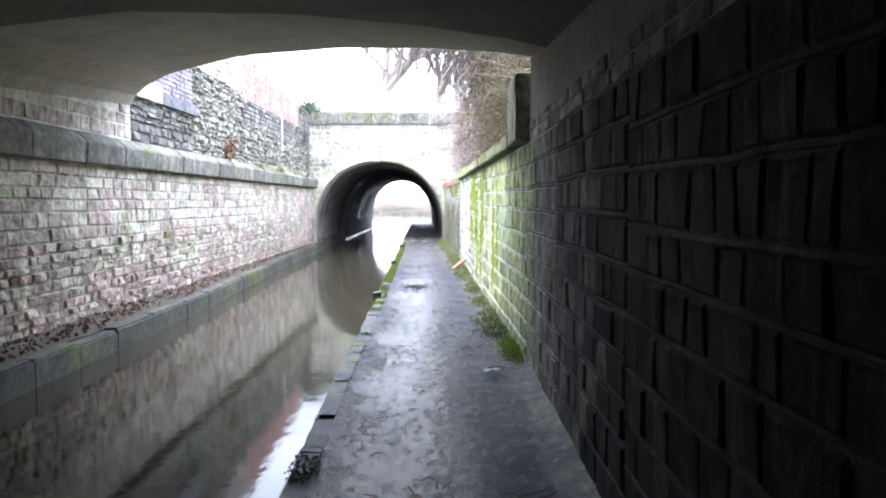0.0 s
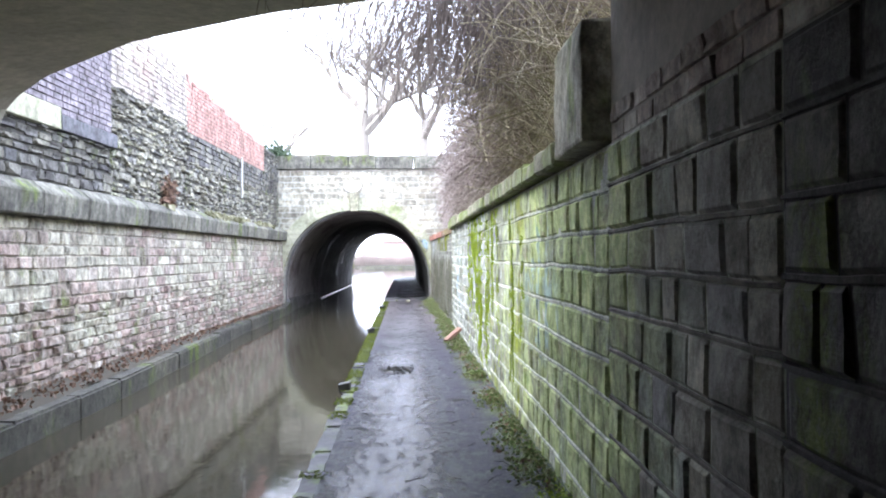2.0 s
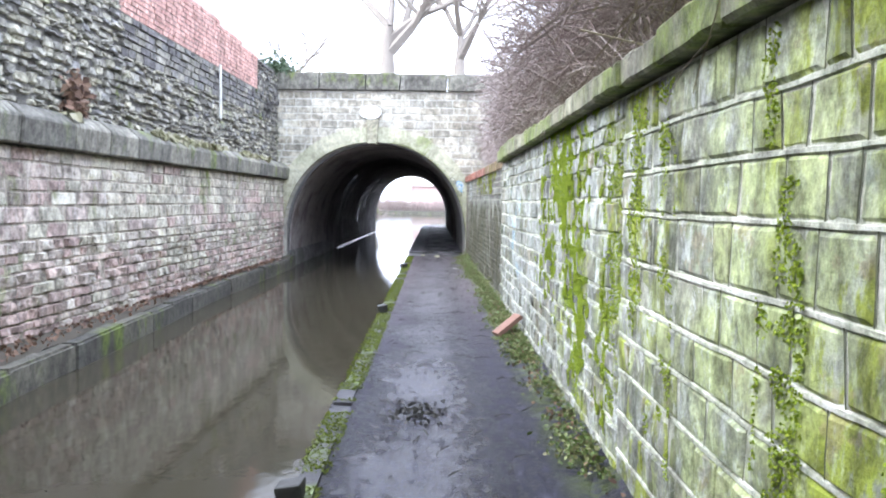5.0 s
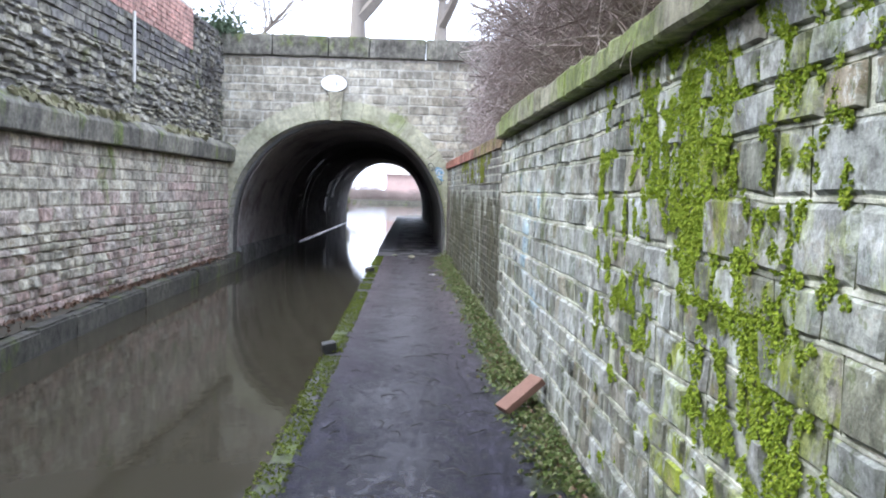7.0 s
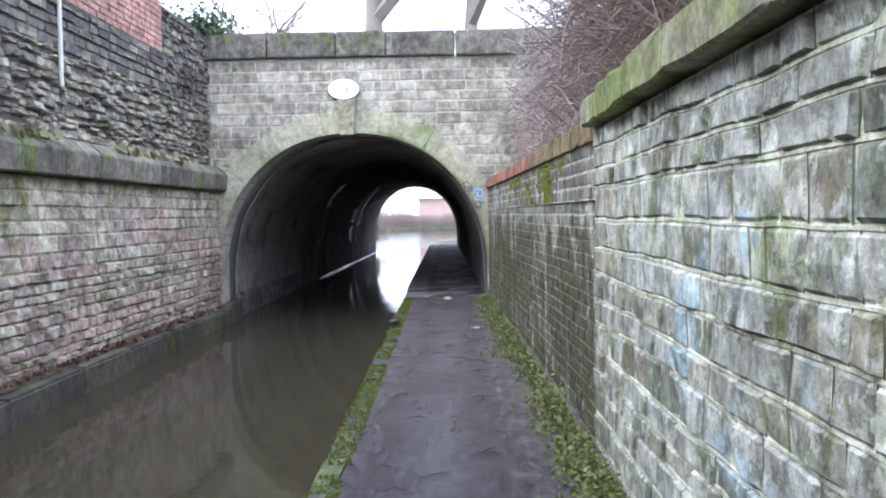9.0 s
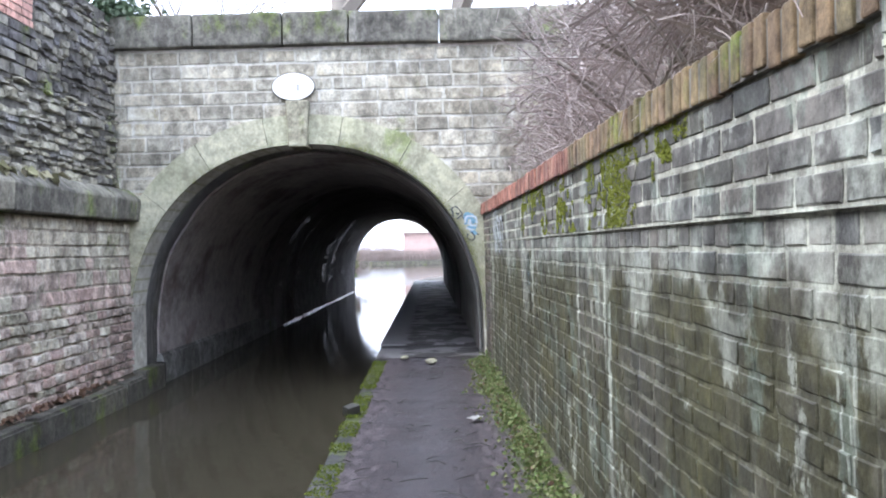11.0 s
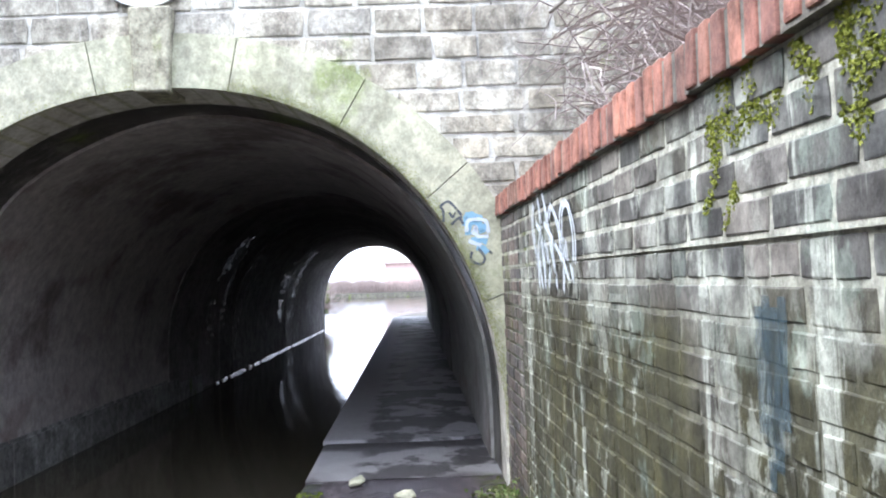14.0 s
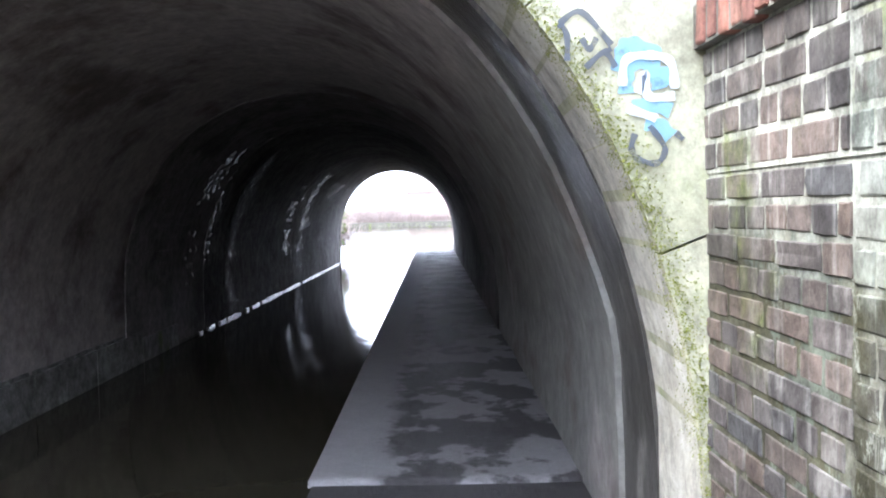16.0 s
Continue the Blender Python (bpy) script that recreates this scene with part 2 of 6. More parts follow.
M_BLUE_CLEAN = masonry("clean_engineering_brick", ((0.075, 0.068, 0.07), (0.115, 0.1, 0.095), (0.15, 0.115, 0.1), (0.09, 0.09, 0.095)), stained=0.3, stain=(0.05, 0.05, 0.02), lime=0.25, moss=0.12, rough=0.6, relief=0.3)
M_ASHLAR = masonry("portal_ashlar", ((0.33, 0.305, 0.25), (0.5, 0.47, 0.39), (0.28, 0.265, 0.225), (0.57, 0.545, 0.465), (0.42, 0.385, 0.31), (0.37, 0.355, 0.31)), stain=(0.15, 0.13, 0.1), stained=0.5, lime=0.3, moss=0.08, blotch=0.9)
M_RING = masonry("arch_stone", ((0.44, 0.44, 0.33), (0.5, 0.49, 0.38)), stained=0.35, stain=(0.2, 0.21, 0.11), moss=0.3, mossy=(0.3, 0.37, 0.14), relief=0.25, wear=0.6)
M_COPE = masonry("weathered_coping", ((0.12, 0.115, 0.1), (0.165, 0.16, 0.135), (0.21, 0.2, 0.165)), stained=0.6, moss=0.28, lime=0.12, blotch=1.6)
M_COPE_MOSS = masonry("mossy_coping", ((0.2, 0.2, 0.15), (0.26, 0.25, 0.19)), stained=0.4, moss=0.75)
M_KERB = masonry("kerb_stone", ((0.07, 0.068, 0.06), (0.1, 0.096, 0.083), (0.13, 0.123, 0.1)), stained=0.6, moss=0.3, rough=0.7, blotch=1.8)
M_EDGE = masonry("wet_edge_stone", ((0.03, 0.029, 0.036), (0.045, 0.043, 0.05), (0.06, 0.057, 0.062)), stained=0.4, moss=0.5, rough=0.6, gloss=0.5, relief=0.7)
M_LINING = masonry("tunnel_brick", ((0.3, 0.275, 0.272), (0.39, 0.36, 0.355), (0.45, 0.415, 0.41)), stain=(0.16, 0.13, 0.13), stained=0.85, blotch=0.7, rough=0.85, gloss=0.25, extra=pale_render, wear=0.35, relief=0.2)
# tunnel gloom painted in: brick tones drop in two steps with depth
M_LINING_MID = masonry("half_shaded_tunnel_brick", ((0.2, 0.185, 0.185), (0.26, 0.242, 0.24)), stained=0.55, wear=0.55, rough=0.9, gloss=0.15)
M_LINING_DEEP = masonry("shaded_tunnel_brick", ((0.11, 0.102, 0.105), (0.15, 0.14, 0.142)), stained=0.5, lime=0.06, rough=0.95, gloss=0.12, extra=wet_seeps)
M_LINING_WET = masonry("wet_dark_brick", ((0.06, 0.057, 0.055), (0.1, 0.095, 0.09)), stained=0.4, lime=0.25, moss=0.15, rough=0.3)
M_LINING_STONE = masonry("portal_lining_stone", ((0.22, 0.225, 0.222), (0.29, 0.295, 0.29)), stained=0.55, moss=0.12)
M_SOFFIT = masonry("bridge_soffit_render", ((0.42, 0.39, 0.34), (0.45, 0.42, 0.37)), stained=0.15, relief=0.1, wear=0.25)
M_SOFFIT_INNER = masonry("inner_bridge_soffit", ((0.12, 0.115, 0.11), (0.15, 0.14, 0.13)), stained=0.3, relief=0.2, wear=0.4)
M_MORTAR = masonry("mortar", ((0.5, 0.49, 0.44), (0.6, 0.59, 0.54)), stained=0.35, moss=0.1, wear=0.6)
M_MORTAR_W = masonry("dirty_mortar", ((0.15, 0.14, 0.125), (0.2, 0.19, 0.165)), stained=0.55, moss=0.15)
M_MORTAR_BUFF = masonry("buff_mortar", ((0.3, 0.265, 0.22), (0.4, 0.36, 0.31)), stained=0.5, stain=(0.14, 0.12, 0.1), moss=0.1, lime=0.2)
M_MORTAR_R = masonry("mossy_mortar", ((0.5, 0.53, 0.45), (0.6, 0.62, 0.55)), stained=0.25, moss=0.2, relief=0.7)
M_MORTAR_DARK = masonry("lime_mortar", ((0.3, 0.305, 0.265), (0.4, 0.405, 0.355)), stained=0.4, stain=(0.12, 0.12, 0.08), moss=0.15, extra=brick_growth)
M_BLOCK = masonry("stone_post", ((0.3, 0.29, 0.22), (0.34, 0.32, 0.25)), stained=0.35, moss=0.3)


def mud_layers(n):
    """Lumpy wet mud: colour, gloss and height; water lies flat in the hollows."""
    fine, big = n.noise(85, 6, rough=0.65), n.noise(1.1, 5)
    lump = n.math("MULTIPLY_ADD", n.noise(11, 7, (1.5, 0.55, 1), 0.66), 0.55, n.math("MULTIPLY", n.noise(32, 6, (0.8, 1.5, 1), 0.7), 0.45))
    y = n.axis(1)
    off = n.math("ABSOLUTE", n.math("ADD", n.math("MULTIPLY_ADD", y, 0.015, 0.2), n.math("ADD", n.axis(0), n.math("MULTIPLY_ADD", big, 0.3, -0.15))))
    track = n.math("SUBTRACT", 1.0, n.step(off, 0.04, 0.62))
    far = n.step(y, 12.5, 18.5)
    level = n.math("ADD", n.math("MULTIPLY_ADD", track, 0.25, 0.44), n.math("MULTIPLY_ADD", big, 0.3, -0.15))
    level = n.math("SUBTRACT", level, n.math("MULTIPLY", far, 0.08))
    wet = n.step(n.math("SUBTRACT", level, n.math("MULTIPLY_ADD", fine, 0.06, lump)), -0.13, 0.13)
    c = n.ramp(n.step(lump, 0.36, 0.7), (0.012, 0.011, 0.02), (0.03, 0.029, 0.05), (0.07, 0.068, 0.11))
    brown = n.ramp(n.step(lump, 0.34, 0.7), (0.05, 0.041, 0.043), (0.12, 0.1, 0.106), (0.22, 0.19, 0.195))
    c = n.mix(n.math("MULTIPLY", n.step(y, 14.0, 23.0), 0.85), c, brown)
    c = n.mix(n.math("MULTIPLY", n.step(fine, 0.58, 0.7), 0.45), c, (0.15, 0.13, 0.125))
    c = n.mix(n.math("MULTIPLY", n.step(n.noise(2.4, 6, rough=0.65), 0.54, 0.68), 0.5), c, (0.02, 0.017, 0.02))
    c = n.mix(n.math("MULTIPLY", wet, 0.5), c, (0.026, 0.026, 0.04))
    wall = n.math("SUBTRACT", n.math("MULTIPLY_ADD", y, -0.0285, 0.93), n.axis(0))
    verge = n.math("MULTIPLY", n.math("SUBTRACT", 1.0, n.step(wall, 0.12, 0.34)), n.step(n.noise(5, 6, rough=0.65), 0.42, 0.56))
    c = n.mix(n.math("MULTIPLY", verge, 0.75), c, n.ramp(fine, (0.04, 0.055, 0.012), (0.13, 0.17, 0.04)))
    height = n.math("MULTIPLY_ADD", lump, n.math("MULTIPLY_ADD", wet, -0.45, 1.0), n.math("MULTIPLY", n.math("MULTIPLY", fine, 0.16), n.math("MULTIPLY_ADD", wet, -0.85, 1.0)))
    shine = n.math("MULTIPLY_ADD", wet, n.math("MULTIPLY_ADD", far, 0.2, -0.4), 0.58)
    n.put("Specular IOR Level", n.math("MULTIPLY_ADD", wet, 0.5, 0.25))
    return c, shine, height


def mud():
    n = Nodes("wet_towpath")
    c, shine, height = mud_layers(n)
    n.bump(height, 1.0, 0.04)
    return n.done(c, shine)


def concrete():
    """Worn concrete under a skin of mud that thins out into the tunnel."""
    n = Nodes("tunnel_path_slab")
    fine, mid = n.noise(55, 5), n.noise(6, 8, rough=0.7)
    c = n.ramp(n.math("MULTIPLY_ADD", fine, 0.5, n.math("MULTIPLY", mid, 0.5)), (0.19, 0.183, 0.186), (0.3, 0.292, 0.295), (0.42, 0.41, 0.413))
    wet = n.step(n.noise(1.5, 6, (1.2, 1.0, 1), 0.62), 0.46, 0.53)
    edge = n.math("ADD", n.axis(0), n.math("MULTIPLY_ADD", n.axis(1), 0.0235, 0.68))
    edge = n.math("ADD", edge, n.math("MULTIPLY_ADD", n.noise(3.0, 7, rough=0.7), 0.5, -0.25))
    wet = n.math("MULTIPLY", wet, n.step(edge, 0.28, 0.42))
    puddle = n.math("MULTIPLY", n.step(n.math("ADD", n.axis(1), n.math("MULTIPLY_ADD", n.noise(3, 5), 0.5, -0.25)), 29.72, 29.86), n.math("LESS_THAN", n.axis(1), 30.095))
    wet = n.math("MAXIMUM", wet, puddle)
    c = n.mix(n.math("MULTIPLY", wet, 0.85), c, (0.03, 0.026, 0.027))
    skin, shine, height = mud_layers(n)
    bare = n.step(n.math("ADD", n.axis(1), n.math("MULTIPLY_ADD", n.noise(1.6, 5), 1.2, -0.6)), 28.5, 29.0)
    n.bump(n.math("MULTIPLY_ADD", fine, 0.1, n.math("MULTIPLY", height, n.math("MULTIPLY_ADD", bare, -0.75, 1.0))), 0.9, 0.06)
    return n.done(n.mix(bare, skin, c), n.math("MULTIPLY_ADD", wet, -0.15, 0.75))


def canal_water(name, chop):
    n = Nodes(name)
    n.put("IOR", 1.33)
    n.put("Specular IOR Level", 0.15)
    n.bump(n.math("MULTIPLY_ADD", n.noise(11, 3, (1, 0.7, 1)), 0.25, n.noise(2.4, 4, (1, 0.6, 1))), chop, 0.05)
    return n.done(n.ramp(n.noise(0.6, 3), (0.042, 0.037, 0.025), (0.051, 0.045, 0.031)), 0.05)


def plain(name, tones, scale=20, rough=0.8, stretch=(1, 1, 1)):
    n = Nodes(name, rough)
    g = n.noise(scale, 5, stretch)
    n.bump(g, 0.4, 0.01)
    return n.done(n.mix(0.5, n.ramp(n.piece(), *tones), n.ramp(g, (0.3, 0.3, 0.3), (0.65, 0.65, 0.65)), "OVERLAY"))


def faded_paint(name, tones, cover):
    """Spray paint worn thin, the wall showing through."""
    n = Nodes(name, 0.65)
    g = n.noise(22, 6, rough=0.7)
    n.put("Alpha", n.math("MULTIPLY", n.step(n.math("MULTIPLY_ADD", n.noise(7, 5), 0.5, n.math("MULTIPLY", g, 0.5)), 0.34, 0.5), cover))
    return n.done(n.ramp(g, *tones))


M_ROOF_FAR = plain("pale_far_roof", ((0.5, 0.46, 0.45), (0.58, 0.54, 0.52)), 2)
M_TILE = plain("clay_tile", ((0.2, 0.105, 0.08), (0.25, 0.14, 0.105)), 25)
M_MUD, M_SLAB, M_WATER = mud(), concrete(), canal_water("canal_water", 0.06)
M_BASIN = canal_water("rippled_water", 0.6)
M_EARTH = plain("earth_bank", ((0.06, 0.05, 0.035), (0.09, 0.075, 0.05)), 6)
M_GRASS_FAR = plain("far_grass", ((0.09, 0.1, 0.05), (0.13, 0.13, 0.07)), 0.6)
M_BARK = plain("grey_bark", ((0.2, 0.18, 0.16), (0.25, 0.22, 0.19)), 14, 0.9, (1, 1, 0.2))
M_TWIG = plain("brown_twig", ((0.17, 0.125, 0.115), (0.34, 0.28, 0.265), (0.25, 0.195, 0.18), (0.46, 0.4, 0.37)), 8)
M_TWIG_PALE = plain("pale_dry_twig", ((0.26, 0.21, 0.2), (0.46, 0.4, 0.385), (0.36, 0.3, 0.285), (0.58, 0.52, 0.5)), 8)
M_TWIG_DARK = plain("dark_twig", ((0.07, 0.055, 0.05), (0.12, 0.095, 0.085), (0.17, 0.13, 0.115)), 8)
M_TWIG_GREEN = plain("greenish_twig", ((0.22, 0.2, 0.11), (0.34, 0.3, 0.2), (0.24, 0.19, 0.14), (0.4, 0.36, 0.26)), 8)
M_LEAF = plain("small_green_leaf", ((0.07, 0.12, 0.03), (0.13, 0.19, 0.05), (0.2, 0.22, 0.09), (0.16, 0.14, 0.08)), 30, 0.6)
M_MOSS = plain("bright_moss", ((0.17, 0.26, 0.025), (0.27, 0.37, 0.035), (0.4, 0.48, 0.06)), 60, 0.95)
M_MOSS_DULL = plain("dull_moss", ((0.07, 0.1, 0.015), (0.13, 0.17, 0.02), (0.2, 0.24, 0.03)), 60, 0.95)
M_MOSS_MID = plain("olive_moss", ((0.12, 0.15, 0.02), (0.22, 0.25, 0.04), (0.3, 0.32, 0.07)), 60, 0.95)
M_RED_FAR = plain("pale_far_brick", ((0.5, 0.33, 0.3), (0.58, 0.42, 0.38)), 2)
M_DRYGRASS = plain("dry_grass", ((0.3, 0.28, 0.18), (0.22, 0.22, 0.12), (0.36, 0.33, 0.24)), 20, 0.9)
M_IVY = plain("ivy_leaf", ((0.03, 0.06, 0.03), (0.06, 0.1, 0.05), (0.1, 0.14, 0.09)), 30, 0.45)
M_DEAD = plain("dead_leaf", ((0.16, 0.09, 0.06), (0.25, 0.16, 0.11), (0.1, 0.06, 0.05)), 30, 0.8)
M_WHITE = plain("white_enamel", ((0.85, 0.85, 0.84), (0.88, 0.88, 0.87)), 5, 0.35)
M_PAINT_W = faded_paint("white_spray_paint", ((0.55, 0.63, 0.71), (0.66, 0.73, 0.81)), 0.9)
M_PAINT_B = faded_paint("blue_spray_paint", ((0.17, 0.38, 0.55), (0.28, 0.5, 0.64)), 0.85)
M_PAINT_K = faded_paint("black_spray_paint", ((0.05, 0.06, 0.08), (0.08, 0.1, 0.13)), 0.85)
M_PAINT_OLD = faded_paint("faded_blue_paint", ((0.04, 0.075, 0.1), (0.07, 0.12, 0.15)), 0.5)
M_PIPE = plain("pale_plastic", ((0.6, 0.6, 0.58), (0.66, 0.65, 0.62)), 9, 0.5)
M_DARK = plain("dark_wet_stone", ((0.03, 0.03, 0.028), (0.05, 0.048, 0.042)), 12, 0.6)
M_BLACK = plain("dull_black", ((0.012, 0.011, 0.012), (0.02, 0.019, 0.019)), 12, 0.95)
M_DARK_MOSS = plain("dark_damp_joint", ((0.05, 0.056, 0.03), (0.1, 0.11, 0.055)), 16, 0.9)
M_WET = plain("glistening_wet_brick", ((0.05, 0.048, 0.05), (0.09, 0.086, 0.088)), 30, 0.2)
M_STEEL = plain("galvanised_steel", ((0.4, 0.4, 0.4), (0.48, 0.48, 0.47)), 30, 0.4)


# ---- geometry helpers ----
def mesh_of(bm, name):
    me = bpy.data.meshes.new(name)
    bm.to_mesh(me)
    bm.free()
    return me


def part(name, bm, material, parent=None, label="", smooth=False):
    """One mesh object under a thing (or of its own) from a bmesh."""
    me = mesh_of(bm, name) if isinstance(bm, bmesh.types.BMesh) else bm
    if not me.materials:
        me.materials.append(material)
    if smooth:
        me.polygons.foreach_set("use_smooth", [True] * len(me.polygons))
    ob = new(name, me)
    ob.parent = parent
    return tagged(ob, label)


def raw(name, verts, faces, material, smooth=False):
    me = bpy.data.meshes.new(name)
    me.from_pydata(verts, [], faces)
    me.materials.append(material)
    if smooth:
        me.polygons.foreach_set("use_smooth", [True] * len(me.polygons))
    return me


def solid(bm, corners_low, corners_high):
    """A prism between two rings of corners."""
    a = [bm.verts.new(c) for c in corners_low]
    b = [bm.verts.new(c) for c in corners_high]
    k = len(a)
    for i in range(k):
        bm.faces.new((a[i], a[(i + 1) % k], b[(i + 1) % k], b[i]))
    bm.faces.new(list(reversed(a)))
    bm.faces.new(b)


def box(bm, x0, x1, y0, y1, z0, z1, bevel=0.0):
    lo = [(x0, y0, z0), (x1, y0, z0), (x1, y1, z0), (x0, y1, z0)]
    solid(bm, lo, [(x, y, z1) for x, y, _ in lo])
    bmesh.ops.recalc_face_normals(bm, faces=bm.faces)
    if bevel:
        bmesh.ops.bevel(bm, geom=bm.edges[:], offset=bevel, segments=2, affect="EDGES", profile=0.6)


def roughen(bm, amount, scale):
    for v in bm.verts:
        v.co += amount * noise.noise_vector(v.co * scale)


def tube(verts, faces, path, radii, sides=3):
    """Adds a tapered tube along path to the lists."""
    start = len(verts)
    for i, p in enumerate(path):
        d = (path[min(i + 1, len(path) - 1)] - path[max(i - 1, 0)]).normalized()
        u = d.cross(Vector((0.3, 0.9, 0.31))).normalized()
        w = d.cross(u)
        for k in range(sides):
            a = 2 * math.pi * k / sides
            verts.append(p + radii[i] * (math.cos(a) * u + math.sin(a) * w))
    for i in range(len(path) - 1):
        for k in range(sides):
            a, b = start + i * sides + k, start + i * sides + (k + 1) % sides
            faces.append((a, b, b + sides, a + sides))


rng = random.Random(7)


# Twelve worn blocks, one unit wide (x), high (z) and deep (y, the face at -1).
def block_mesh(seed, name, material, wear):
    r = random.Random(seed)
    spots = ((-1, -1), (0, -1), (1, -1), (1, 0), (1, 1), (0, 1), (-1, 1), (-1, 0))
    rim = [(0.5 * sx * (1 - wear * r.uniform(0.0, 1.6) * abs(sz if sx else 1)), 0.5 * sz * (1 - 1.6 * wear * r.uniform(0.0, 1.6))) for sx, sz in spots]
    rings = []
    for inset, y in ((0.0, 1.0), (0.0, -0.45), (1.0, -1.0)):
        rings.append([(x * (1 - inset * wear * r.uniform(0.5, 1.4)), y + (r.uniform(-0.3, 0.3) if inset else 0), z * (1 - inset * 2 * wear * r.uniform(0.5, 1.4))) for x, z in rim])
    verts = [c for ring in rings for c in ring]
    faces = [tuple(range(16, 24))]
    for q in (0, 8):
        faces += [(q + i, q + (i + 1) % 8, q + 8 + (i + 1) % 8, q + 8 + i) for i in range(8)]
    return raw(name, verts, faces, material)


class Wall:
    """Coursed pieces on an upright face from a to b (plan points); the face looks to the left of a -> b."""

    def __init__(self, parent, piece, material, a, b, wear=0.04, proud=0.018):
        self.parent, self.piece, self.proud = parent, piece, proud
        self.a, self.run = Vector((*a, 0)), Vector((b[0] - a[0], b[1] - a[1], 0))
        self.length = self.run.length
        self.run.normalize()
        self.out = Vector((-self.run.y, self.run.x, 0))
        self.kinds = [block_mesh(s, piece, material, wear) for s in range(10)]
        self.material = material
        self.verts, self.faces, self.count = [], [], 0

    def place(self, u, v, w, h, lean=0.0, deep=None, single=False, turn=0.0):
        deep = self.proud * rng.uniform(0.35, 1.6) if deep is None else deep
        me = rng.choice(self.kinds)
        centre = self.a + self.run * u + Vector((0, 0, v)) - self.out * lean
        m = Matrix(((-self.run.x, -self.out.x, 0, centre.x), (-self.run.y, -self.out.y, 0, centre.y), (0, 0, 1, centre.z), (0, 0, 0, 1)))
        m = m @ Matrix.Rotation(turn, 4, "Y") @ Matrix.Diagonal((w, deep, h, 1))
        if single and self.count < 300:
            ob = new(self.piece, me)
            ob.parent, ob.matrix_basis = self.parent, m
            self.count += 1
        else:
            s = len(self.verts)
            self.verts += [m @ x.co for x in me.vertices]
            self.faces += [[s + i for i in p.vertices] for p in me.polygons]

    def courses(self, z0, z1, high, long, joint=0.012, near=(0, 0), skip=None, lean=0.0, jitter=0.0, bond=None, ragged=0.0):
        z, row = z0, 0
        while z < z1 - 0.3 * high[0]:
            h = min(rng.uniform(*high), z1 - z)
            back = rng.uniform(-ragged, ragged)
            u = -rng.uniform(0, long[0])
            while u < self.length:
                w = rng.uniform(*long)
                if bond:
                    w = bond[row % len(bond)] * rng.uniform(0.97, 1.03)
                lo, hi = max(u, 0.0), min(u + w, self.length)
                c = 0.5 * (lo + hi)
                if hi - lo > 0.03 and not (skip and skip(lo, hi, z, z + h)):
                    self.place(c, z + h / 2 + rng.uniform(-jitter, jitter), hi - lo - joint * rng.uniform(0.5, 1.6), h - joint * rng.uniform(0.6, 1.5), lean * (z - z0) + back, single=near[0] <= c <= near[1], turn=rng.uniform(-1, 1) * jitter)
                u += w
            z += h
            row += 1
        return self

    def finish(self, label=""):
        if self.verts:
            ob = new(self.piece, raw(self.piece, self.verts, self.faces, self.material))
            ob.parent = self.parent
            tagged(ob, label, kind="stuff")


